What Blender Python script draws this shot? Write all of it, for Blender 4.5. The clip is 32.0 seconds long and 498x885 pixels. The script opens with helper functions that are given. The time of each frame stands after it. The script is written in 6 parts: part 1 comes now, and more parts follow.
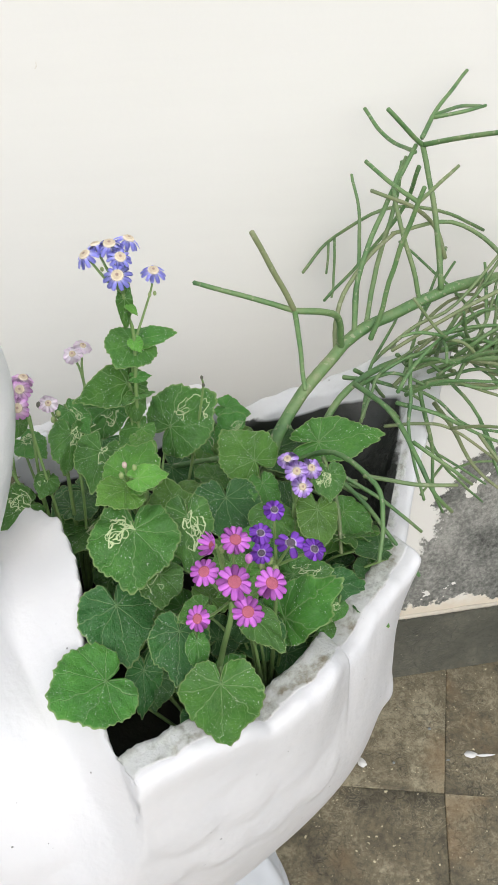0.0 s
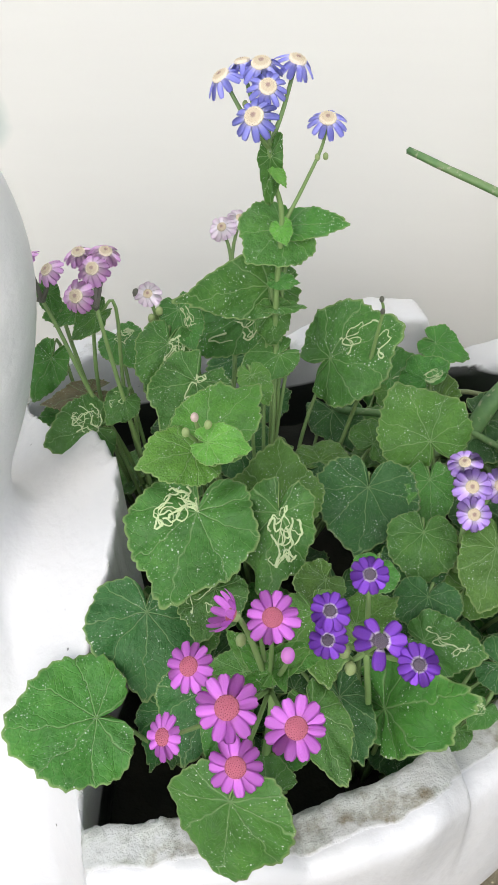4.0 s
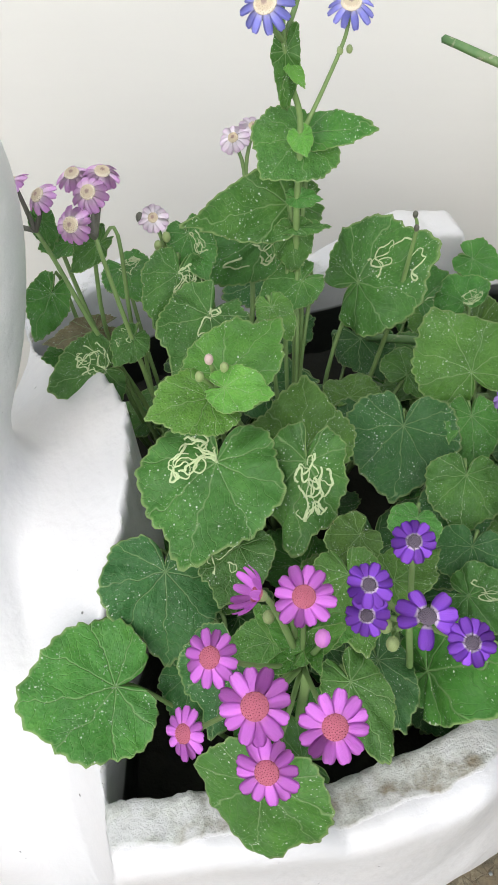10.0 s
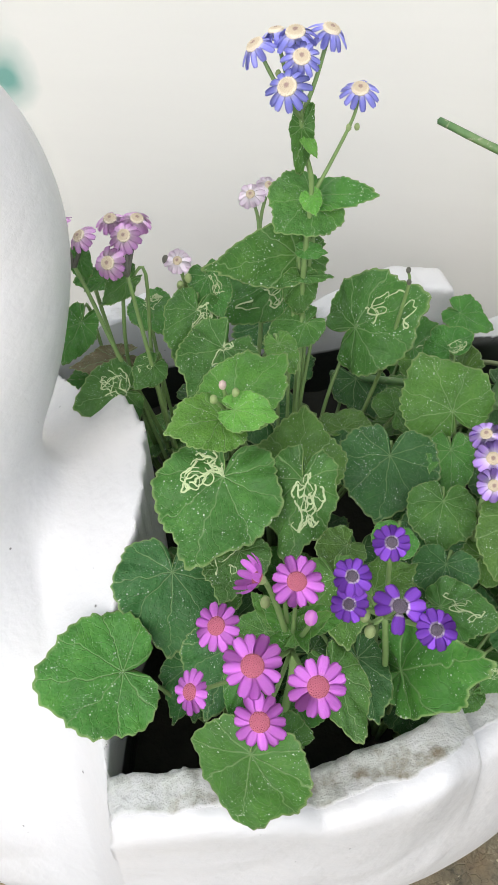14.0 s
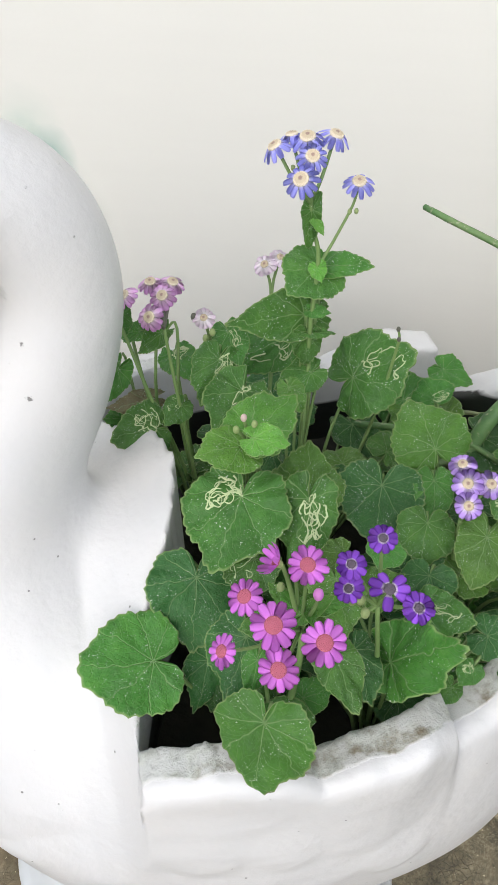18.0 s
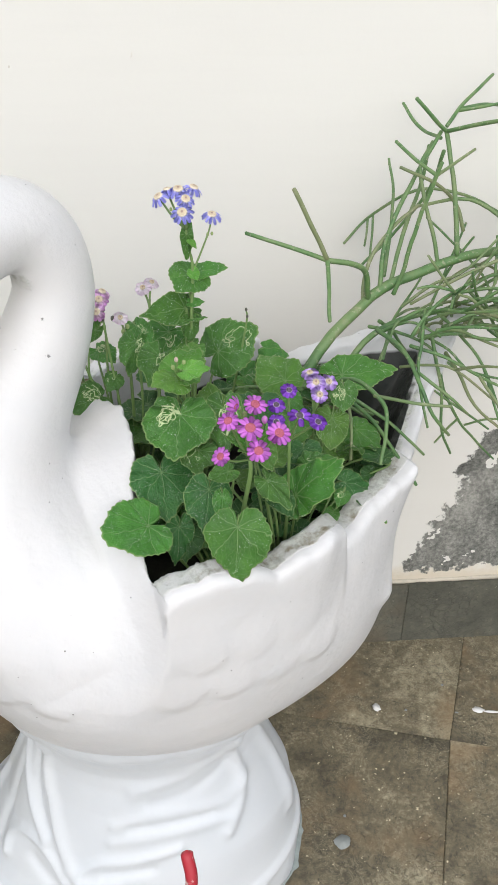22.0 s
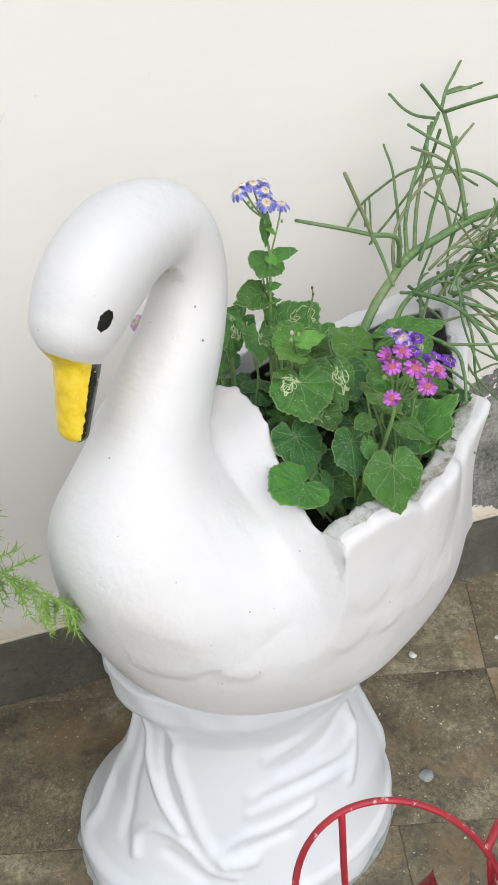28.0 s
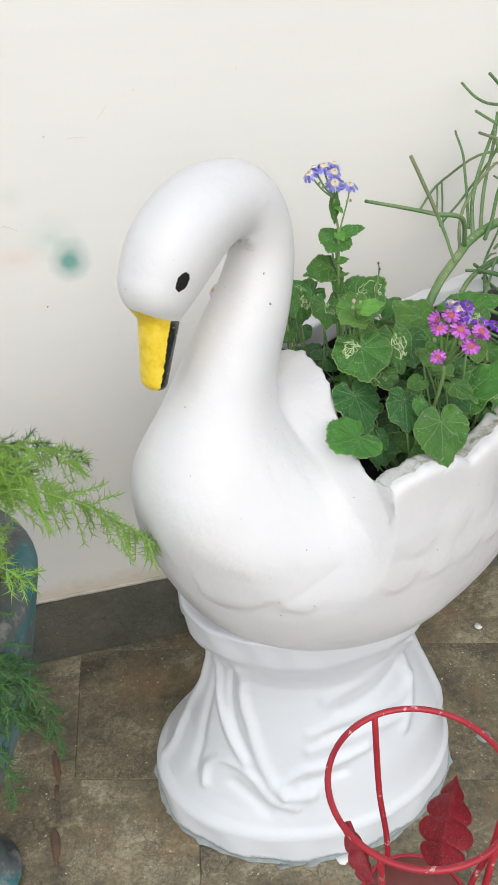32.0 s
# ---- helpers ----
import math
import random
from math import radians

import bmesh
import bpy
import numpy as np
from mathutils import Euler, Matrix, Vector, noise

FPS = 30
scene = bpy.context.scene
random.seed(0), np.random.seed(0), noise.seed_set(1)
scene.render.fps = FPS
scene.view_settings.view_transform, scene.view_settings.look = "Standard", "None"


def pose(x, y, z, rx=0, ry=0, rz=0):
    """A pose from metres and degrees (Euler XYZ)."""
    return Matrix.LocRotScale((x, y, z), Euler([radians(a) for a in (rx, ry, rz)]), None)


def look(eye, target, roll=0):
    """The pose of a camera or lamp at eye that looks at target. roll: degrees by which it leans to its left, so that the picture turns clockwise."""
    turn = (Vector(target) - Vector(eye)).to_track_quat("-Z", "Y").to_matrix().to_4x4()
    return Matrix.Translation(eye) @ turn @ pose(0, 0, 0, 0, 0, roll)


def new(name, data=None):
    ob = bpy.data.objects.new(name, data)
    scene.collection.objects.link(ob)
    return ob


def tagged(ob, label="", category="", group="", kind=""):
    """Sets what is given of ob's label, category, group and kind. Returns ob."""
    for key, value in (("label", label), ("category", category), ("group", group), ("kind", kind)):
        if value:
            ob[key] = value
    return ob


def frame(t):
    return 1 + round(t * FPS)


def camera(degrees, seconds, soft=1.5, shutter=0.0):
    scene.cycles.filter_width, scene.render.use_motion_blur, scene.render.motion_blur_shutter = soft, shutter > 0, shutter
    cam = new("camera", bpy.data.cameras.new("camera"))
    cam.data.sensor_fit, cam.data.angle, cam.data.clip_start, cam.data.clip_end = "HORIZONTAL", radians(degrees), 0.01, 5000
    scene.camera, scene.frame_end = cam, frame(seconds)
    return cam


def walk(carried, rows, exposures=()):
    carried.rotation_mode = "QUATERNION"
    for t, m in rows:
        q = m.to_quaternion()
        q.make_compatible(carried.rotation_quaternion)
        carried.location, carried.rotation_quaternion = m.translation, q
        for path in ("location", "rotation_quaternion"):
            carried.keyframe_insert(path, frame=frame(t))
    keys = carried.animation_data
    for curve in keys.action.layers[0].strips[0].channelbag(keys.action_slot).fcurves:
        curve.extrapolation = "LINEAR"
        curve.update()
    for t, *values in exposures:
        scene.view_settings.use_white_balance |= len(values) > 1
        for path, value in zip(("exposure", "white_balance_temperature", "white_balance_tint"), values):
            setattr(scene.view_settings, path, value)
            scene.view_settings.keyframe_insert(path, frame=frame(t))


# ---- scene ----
cam = camera(32.3, 32.0)
PATH = [
    (0, (0.111, 0.329, 1.525), (0.397, 1.917, 0.343), -0.5),
    (0.5, (0.207, 0.411, 1.51), (0.289, 2.024, 0.331), -2.3),
    (1, (0.271, 0.473, 1.489), (0.133, 2.067, 0.289), -2.9),
    (1.5, (0.277, 0.505, 1.462), (0.001, 2.054, 0.229), -3.3),
    (2, (0.27, 0.522, 1.434), (-0.064, 2.058, 0.197), -3.1),
    (2.5, (0.253, 0.539, 1.404), (-0.094, 2.072, 0.167), -1.9),
    (4.5, (0.242, 0.629, 1.381), (-0.132, 1.944, -0.078), -4.0),
    (5, (0.249, 0.631, 1.373), (-0.114, 1.905, -0.126), -5.0),
    (5.5, (0.251, 0.633, 1.364), (-0.107, 1.884, -0.155), -5.8),
    (6, (0.255, 0.641, 1.357), (-0.104, 1.876, -0.175), -7.0),
    (6.5, (0.264, 0.657, 1.354), (-0.088, 1.895, -0.176), -7.6),
    (7, (0.261, 0.668, 1.372), (-0.087, 1.933, -0.138), -7.3),
    (7.5, (0.243, 0.674, 1.385), (-0.098, 1.973, -0.098), -6.1),
    (8, (0.228, 0.679, 1.389), (-0.117, 1.981, -0.089), -5.4),
    (8.5, (0.23, 0.675, 1.372), (-0.124, 1.958, -0.121), -5.4),
    (9, (0.232, 0.675, 1.359), (-0.144, 1.927, -0.155), -6.2),
    (9.5, (0.23, 0.672, 1.352), (-0.158, 1.903, -0.175), -6.9),
    (10, (0.23, 0.665, 1.356), (-0.171, 1.895, -0.17), -7.1),
    (10.5, (0.22, 0.655, 1.368), (-0.183, 1.9, -0.144), -6.4),
    (11, (0.22, 0.649, 1.381), (-0.179, 1.925, -0.107), -5.4),
    (11.5, (0.229, 0.649, 1.387), (-0.163, 1.947, -0.083), -4.7),
    (12, (0.227, 0.641, 1.395), (-0.157, 1.953, -0.065), -4.0),
    (12.5, (0.225, 0.635, 1.395), (-0.165, 1.95, -0.06), -3.6),
    (13, (0.229, 0.63, 1.399), (-0.179, 1.946, -0.051), -3.5),
    (13.5, (0.235, 0.621, 1.398), (-0.177, 1.935, -0.053), -3.4),
    (14, (0.239, 0.608, 1.397), (-0.161, 1.918, -0.061), -3.3),
    (14.5, (0.25, 0.599, 1.4), (-0.123, 1.909, -0.065), -3.3),
    (16.5, (0.245, 0.584, 1.414), (-0.079, 1.939, -0.02), -2.3),
    (17, (0.244, 0.578, 1.419), (-0.085, 1.95, 0.001), -2.0),
    (17.5, (0.246, 0.554, 1.43), (-0.108, 1.949, 0.041), -1.8),
    (18, (0.249, 0.508, 1.453), (-0.159, 1.931, 0.109), -1.6),
    (18.5, (0.218, 0.466, 1.487), (-0.228, 1.92, 0.188), -1.0),
    (19, (0.145, 0.426, 1.505), (-0.277, 1.916, 0.239), 0.4),
    (19.5, (0.053, 0.387, 1.504), (-0.201, 1.905, 0.226), 2.7),
    (20, (0.047, 0.329, 1.496), (-0.054, 1.887, 0.247), 3.2),
    (20.5, (0.063, 0.247, 1.498), (0.101, 1.834, 0.282), 3.1),
    (21, (0.077, 0.185, 1.507), (0.198, 1.798, 0.331), 2.4),
    (21.5, (0.096, 0.149, 1.515), (0.247, 1.786, 0.375), 1.6),
    (22, (0.12, 0.079, 1.519), (0.26, 1.73, 0.399), 0.5),
    (22.5, (0.13, 0.021, 1.506), (0.253, 1.679, 0.396), -0.4),
    (23, (0.084, 0.029, 1.517), (0.231, 1.694, 0.419), -0.8),
    (23.5, (-0.041, 0.05, 1.525), (0.178, 1.705, 0.424), -1.3),
    (24, (-0.131, 0.063, 1.518), (0.167, 1.697, 0.404), -1.4),
    (24.5, (-0.191, 0.06, 1.514), (0.147, 1.68, 0.391), -1.3),
    (25, (-0.225, 0.052, 1.509), (0.124, 1.665, 0.38), -1.4),
    (25.5, (-0.227, 0.037, 1.503), (0.145, 1.649, 0.379), -2.2),
    (26, (-0.216, 0.023, 1.503), (0.209, 1.632, 0.394), -2.9),
    (26.5, (-0.21, 0.014, 1.512), (0.258, 1.623, 0.421), -3.3),
    (28.5, (-0.257, 0.027, 1.513), (0.236, 1.64, 0.439), -2.9),
    (29, (-0.256, 0.021, 1.507), (0.207, 1.638, 0.425), -2.9),
    (29.5, (-0.229, 0.003, 1.505), (0.199, 1.623, 0.412), -3.6),
    (30, (-0.203, -0.03, 1.504), (0.186, 1.592, 0.402), -3.9),
    (30.5, (-0.18, -0.078, 1.512), (0.156, 1.559, 0.413), -4.4),
    (31, (-0.176, -0.113, 1.506), (0.095, 1.542, 0.416), -5.3),
    (31.5, (-0.19, -0.117, 1.511), (0.046, 1.552, 0.434), -5.6),
    (32, (-0.245, -0.116, 1.526), (0.033, 1.553, 0.46), -5.3),
]
walk(cam, [(t, look(eye, target, roll)) for t, eye, target, roll in PATH],
     [(0.0, 0.44, 6100, 10), (2.5, 0.46, 6100, 10), (5.0, 0.60, 6100, 10), (7.0, 0.62, 6100, 10), (9.0, 0.58, 6100, 10), (13.0, 0.54, 6100, 10), (17.5, 0.48, 6100, 10), (19.0, 0.34, 6100, 10), (20.5, 0.33, 6100, 10), (22.0, 0.40, 6100, 10), (32.0, 0.34, 6100, 10)])

# ---------------------------------------------------------------- light
world = bpy.data.worlds.new("open_sky")
scene.world = world
world.use_nodes = True
wn = world.node_tree
bg = wn.nodes["Background"]
sky = wn.nodes.new("ShaderNodeTexSky")
sky.sky_type = "NISHITA"
sky.sun_disc = False
sky.sun_elevation = radians(40)
sky.sun_rotation = radians(180)
sky.dust_density = 4.0
sky.ozone_density = 1.0
wn.links.new(sky.outputs[0], bg.inputs[0])
bg.inputs[1].default_value = 0.06

sun = new("sun", bpy.data.lights.new("sun", "SUN"))
sun.data.energy = 2.75
sun.data.angle = radians(130)
sun.data.color = (1.0, 0.98, 0.935)
sun.matrix_world = look((-0.2, -3.6, 2.45), (0.1, 1.0, 0.6))

# ---------------------------------------------------------------- materials
def material(name):
    m = bpy.data.materials.new(name)
    m.use_nodes = True
    nt = m.node_tree
    return m, nt, nt.nodes["Principled BSDF"]


def node(nt, kind, **values):
    nd = nt.nodes.new(kind)
    for key, value in values.items():
        if key in nd.inputs:
            nd.inputs[key].default_value = value
    return nd


def coords(nt, scale=1.0, kind="Object"):
    tc = nt.nodes.new("ShaderNodeTexCoord")
    mp = nt.nodes.new("ShaderNodeMapping")
    mp.inputs["Scale"].default_value = scale if isinstance(scale, tuple) else (scale, scale, scale)
    nt.links.new(tc.outputs[kind], mp.inputs["Vector"])
    return mp.outputs[0]


def noise_tex(nt, vec, scale, detail=4.0, rough=0.6, distortion=0.0):
    nd = node(nt, "ShaderNodeTexNoise", Scale=scale, Detail=detail, Roughness=rough, Distortion=distortion)
    nt.links.new(vec, nd.inputs["Vector"])
    return nd.outputs["Fac"]


def ramp(nt, fac, stops):
    nd = nt.nodes.new("ShaderNodeValToRGB")
    el = nd.color_ramp.elements
    while len(el) < len(stops):
        el.new(0.5)
    for e, (pos, col) in zip(el, stops):
        e.position = pos
        e.color = (*col, 1) if len(col) == 3 else col
    nt.links.new(fac, nd.inputs[0])
    return nd.outputs[0]


def grey(v):
    return (v, v, v)


def mix(nt, fac, a, b, blend="MIX"):
    nd = nt.nodes.new("ShaderNodeMix")
    nd.data_type = "RGBA"
    nd.blend_type = blend
    for sock, val in ((nd.inputs[0], fac), (nd.inputs[6], a), (nd.inputs[7], b)):
        if hasattr(val, "is_linked"):
            nt.links.new(val, sock)
        elif isinstance(val, tuple):
            sock.default_value = (*val, 1) if len(val) == 3 else val
        else:
            sock.default_value = val
    return nd.outputs[2]


def calc(nt, op, a, b=0.0, c=0.0):
    nd = nt.nodes.new("ShaderNodeMath")
    nd.operation = op
    for sock, val in zip(nd.inputs, (a, b, c)):
        if hasattr(val, "is_linked"):
            nt.links.new(val, sock)
        else:
            sock.default_value = val
    return nd.outputs[0]


def bump(nt, bsdf, height, strength=0.3, distance=0.002):
    nd = node(nt, "ShaderNodeBump", Strength=strength, Distance=distance)
    nt.links.new(height, nd.inputs["Height"])
    nt.links.new(nd.outputs[0], bsdf.inputs["Normal"])
    return nd


def split(nt, vec):
    nd = nt.nodes.new("ShaderNodeSeparateXYZ")
    nt.links.new(vec, nd.inputs[0])
    return nd.outputs


def plain(name, colour, rough=0.6, vary=0.15, scale=40.0, bump_d=0.0006, metal=0.0):
    """A surface of one colour with fine and coarse variation."""
    m, nt, b = material(name)
    v = coords(nt)
    f = noise_tex(nt, v, scale, 5)
    g = noise_tex(nt, v, scale * 0.15, 3)
    lo = tuple(c * (1 - vary) for c in colour)
    hi = tuple(min(1, c * (1 + vary)) for c in colour)
    col = ramp(nt, calc(nt, "ADD", calc(nt, "MULTIPLY", f, 0.5), calc(nt, "MULTIPLY", g, 0.5)), [(0.3, lo), (0.7, hi)])
    nt.links.new(col, b.inputs["Base Color"])
    b.inputs["Roughness"].default_value = rough
    b.inputs["Metallic"].default_value = metal
    bump(nt, b, f, 0.4, bump_d)
    return m


MAT_SOIL = plain("dark_soil", (0.02, 0.02, 0.014), 0.95, 0.5, 60, 0.006)


def leaf_material(name, base, young):
    """Cineraria leaf: pale palmate veins, dusty specks, puckered between the veins."""
    m, nt, b = material(name)
    v = coords(nt)
    xyz = split(nt, v)
    info = nt.nodes.new("ShaderNodeObjectInfo")
    rnd = info.outputs["Random"]
    off = nt.nodes.new("ShaderNodeVectorMath")
    off.operation = "ADD"
    comb = nt.nodes.new("ShaderNodeCombineXYZ")
    nt.links.new(calc(nt, "MULTIPLY", rnd, 37.0), comb.inputs[0])
    nt.links.new(calc(nt, "MULTIPLY", rnd, 91.0), comb.inputs[1])
    nt.links.new(v, off.inputs[0])
    nt.links.new(comb.outputs[0], off.inputs[1])
    vo = off.outputs[0]
    big = noise_tex(nt, vo, 2.2, 3)
    fine = noise_tex(nt, vo, 26, 5, 0.7)
    dark = tuple(c * 0.72 for c in base)
    col = ramp(nt, calc(nt, "ADD", calc(nt, "MULTIPLY", big, 0.6), calc(nt, "MULTIPLY", fine, 0.4)), [(0.34, dark), (0.52, base), (0.68, young)])
    hsv = node(nt, "ShaderNodeHueSaturation")
    nt.links.new(col, hsv.inputs["Color"])
    nt.links.new(calc(nt, "MULTIPLY_ADD", rnd, 0.4, 0.8), hsv.inputs["Value"])
    nt.links.new(calc(nt, "MULTIPLY_ADD", rnd, 0.016, 0.493), hsv.inputs["Hue"])
    col = hsv.outputs[0]
    # veins fan out from the stalk
    ang = calc(nt, "ARCTAN2", xyz[1], xyz[0])
    rad = calc(nt, "SQRT", calc(nt, "ADD", calc(nt, "MULTIPLY", xyz[0], xyz[0]), calc(nt, "MULTIPLY", xyz[1], xyz[1])))
    wob = calc(nt, "MULTIPLY_ADD", noise_tex(nt, vo, 3, 2), 0.5, -0.25)
    a2 = calc(nt, "ADD", ang, wob)
    fan = calc(nt, "ABSOLUTE", calc(nt, "SUBTRACT", calc(nt, "FRACT", calc(nt, "MULTIPLY_ADD", a2, 1.45, 0.5)), 0.5))
    dist = calc(nt, "MULTIPLY", fan, rad)
    vein = ramp(nt, dist, [(0.0, grey(1)), (0.006, grey(0.75)), (0.016, grey(0))])
    # side veins that leave the main ones at an acute angle
    rib = calc(nt, "ABSOLUTE", calc(nt, "SUBTRACT", calc(nt, "FRACT", calc(nt, "ADD", calc(nt, "MULTIPLY_ADD", rad, 6.5, calc(nt, "MULTIPLY", noise_tex(nt, vo, 5, 2), 1.4)), calc(nt, "MULTIPLY", fan, -4.2))), 0.5))
    ribs = calc(nt, "MULTIPLY", ramp(nt, rib, [(0.0, grey(1)), (0.07, grey(0))]), ramp(nt, rad, [(0.12, grey(0)), (0.3, grey(1))]))
    twig = calc(nt, "ABSOLUTE", calc(nt, "SUBTRACT", noise_tex(nt, vo, 9.0, 1), 0.5))
    small = ramp(nt, twig, [(0.0, grey(0.6)), (0.022, grey(0))])
    pale = (0.30, 0.43, 0.19)
    col = mix(nt, calc(nt, "MULTIPLY", vein, 0.48), col, pale)
    col = mix(nt, calc(nt, "MULTIPLY", ribs, 0.16), col, pale)
    col = mix(nt, calc(nt, "MULTIPLY", small, 0.20), col, pale)
    # dusty bloom in patches
    dust = ramp(nt, noise_tex(nt, vo, 3.4, 5, 0.7), [(0.48, grey(0)), (0.74, grey(0.18))])
    col = mix(nt, dust, col, (0.20, 0.31, 0.19))
    # pale margin
    at = nt.nodes.new("ShaderNodeAttribute")
    at.attribute_name = "margin"
    col = mix(nt, calc(nt, "MULTIPLY", ramp(nt, at.outputs["Fac"], [(0.955, grey(0)), (0.995, grey(1))]), 0.55), col, (0.34, 0.44, 0.17))
    # specks of dust and white scars
    for size, reach, much in ((15.0, 0.115, 0.9), (34.0, 0.15, 0.7)):
        vor = node(nt, "ShaderNodeTexVoronoi", Scale=size, Randomness=1.0)
        nt.links.new(vo, vor.inputs["Vector"])
        dots = ramp(nt, calc(nt, "ADD", vor.outputs["Distance"], calc(nt, "MULTIPLY_ADD", fine, 0.12, -0.06)), [(reach, grey(1)), (reach + 0.035, grey(0))])
        dots = calc(nt, "MULTIPLY", dots, ramp(nt, noise_tex(nt, vo, 3.1, 3), [(0.47, grey(0)), (0.56, grey(1))]))
        col = mix(nt, calc(nt, "MULTIPLY", dots, much), col, (0.66, 0.72, 0.62))
    nt.links.new(col, b.inputs["Base Color"])
    b.inputs["Roughness"].default_value = 0.52
    b.inputs["Specular IOR Level"].default_value = 0.32
    h = calc(nt, "SUBTRACT", calc(nt, "ADD", calc(nt, "MULTIPLY", fine, 0.22), calc(nt, "MULTIPLY", noise_tex(nt, vo, 8, 2), 1.5)), calc(nt, "ADD", calc(nt, "MULTIPLY", vein, 0.45), calc(nt, "MULTIPLY", ribs, 0.3)))
    bump(nt, b, h, 0.5, 0.003)
    # light that passes through the blade
    tr = nt.nodes.new("ShaderNodeBsdfTranslucent")
    nt.links.new(col, tr.inputs[0])
    sh = nt.nodes.new("ShaderNodeMixShader")
    sh.inputs[0].default_value = 0.18
    out = nt.nodes["Material Output"]
    nt.links.new(b.outputs[0], sh.inputs[1])
    nt.links.new(tr.outputs[0], sh.inputs[2])
    nt.links.new(sh.outputs[0], out.inputs[0])
    return m


LEAF_MID = leaf_material("leaf_green", (0.068, 0.204, 0.030), (0.105, 0.270, 0.041))
# dark leaf kind, its green deepened to stand for shade among lower leaves
LEAF_DARK = leaf_material("leaf_dark_green_shaded", (0.037, 0.124, 0.028), (0.053, 0.160, 0.033))
LEAF_YOUNG = leaf_material("leaf_light_green", (0.130, 0.341, 0.045), (0.176, 0.399, 0.059))
LEAF_BRIGHT = leaf_material("leaf_bright_green", (0.092, 0.259, 0.034), (0.130, 0.322, 0.045))
LEAF_OLIVE = leaf_material("leaf_olive_green", (0.086, 0.198, 0.029), (0.127, 0.267, 0.039))
LEAF_MINED = leaf_material("leaf_green_mined", (0.063, 0.194, 0.030), (0.098, 0.267, 0.044))
LEAF_TRAIL = leaf_material("leaf_green_trailed", (0.062, 0.177, 0.029), (0.092, 0.248, 0.041))
LEAF_DRY = leaf_material("leaf_dry", (0.20, 0.17, 0.09), (0.28, 0.24, 0.13))


def petal_material(name, inner, outer, edge):
    m, nt, b = material(name)
    v = coords(nt)
    x = split(nt, v)[0]
    col = ramp(nt, x, [(0.34, inner), (edge, outer), (1.0, tuple(c * 0.9 for c in outer))])
    streak = noise_tex(nt, coords(nt, (3, 40, 3)), 1.0, 2)
    col = mix(nt, calc(nt, "MULTIPLY", streak, 0.25), col, tuple(c * 0.85 for c in outer))
    nt.links.new(col, b.inputs["Base Color"])
    b.inputs["Roughness"].default_value = 0.6
    b.inputs["Specular IOR Level"].default_value = 0.25
    bump(nt, b, streak, 0.25, 0.008)
    tr = nt.nodes.new("ShaderNodeBsdfTranslucent")
    nt.links.new(col, tr.inputs[0])
    sh = nt.nodes.new("ShaderNodeMixShader")
    sh.inputs[0].default_value = 0.35
    nt.links.new(b.outputs[0], sh.inputs[1])
    nt.links.new(tr.outputs[0], sh.inputs[2])
    nt.links.new(sh.outputs[0], nt.nodes["Material Output"].inputs[0])
    return m


PETAL_MAGENTA = petal_material("petal_magenta", (0.84, 0.36, 0.80), (0.80, 0.30, 0.86), 0.5)
PETAL_VIOLET = petal_material("petal_violet", (0.88, 0.80, 0.88), (0.42, 0.15, 0.82), 0.40)
PETAL_BLUE = petal_material("petal_blue", (0.82, 0.80, 0.93), (0.46, 0.46, 0.95), 0.62)
PETAL_MAUVE = petal_material("petal_mauve", (0.95, 0.86, 0.90), (0.86, 0.55, 0.88), 0.85)
PETAL_LILAC = petal_material("petal_lilac", (0.90, 0.84, 0.92), (0.66, 0.46, 0.93), 0.66)
PETAL_WHITE = petal_material("petal_white", (0.95, 0.93, 0.94), (0.92, 0.80, 0.92), 0.95)
DISC_PINK = plain("disc_salmon", (0.50, 0.14, 0.20), 0.8, 0.4, 900, 0.0008)


def disc_material(name, centre, ring, rim_):
    m, nt, b = material(name)
    x, y, z = split(nt, coords(nt))
    r = calc(nt, "SQRT", calc(nt, "ADD", calc(nt, "MULTIPLY", x, x), calc(nt, "MULTIPLY", y, y)))
    f = noise_tex(nt, coords(nt), 14, 3)
    col = ramp(nt, calc(nt, "ADD", r, calc(nt, "MULTIPLY_ADD", f, 0.12, -0.06)), [(0.07, centre), (0.15, ring), (0.29, ring), (0.38, rim_)])
    nt.links.new(col, b.inputs["Base Color"])
    b.inputs["Roughness"].default_value = 0.8
    bump(nt, b, f, 0.5, 0.0008)
    return m


DISC_CREAM = disc_material("disc_cream", (0.36, 0.25, 0.22), (0.62, 0.53, 0.38), (0.78, 0.70, 0.55))
DISC_GREY = plain("disc_grey", (0.16, 0.13, 0.17), 0.8, 0.6, 900, 0.0008)
MAT_STEM = plain("stem_green", (0.17, 0.27, 0.085), 0.55, 0.2, 60)
MAT_STEM2 = plain("stem_purple", (0.10, 0.10, 0.075), 0.55, 0.3, 60)
MAT_BUD = plain("bud_green", (0.28, 0.36, 0.14), 0.6, 0.25, 200)
MAT_BUD_PINK = plain("bud_pink", (0.55, 0.42, 0.38), 0.6, 0.25, 300)
MAT_FERN = plain("fern_green", (0.15, 0.29, 0.055), 0.5, 0.35, 30)
MAT_PLATE = plain("brown_red_plate", (0.28, 0.08, 0.07), 0.5, 0.25, 40)


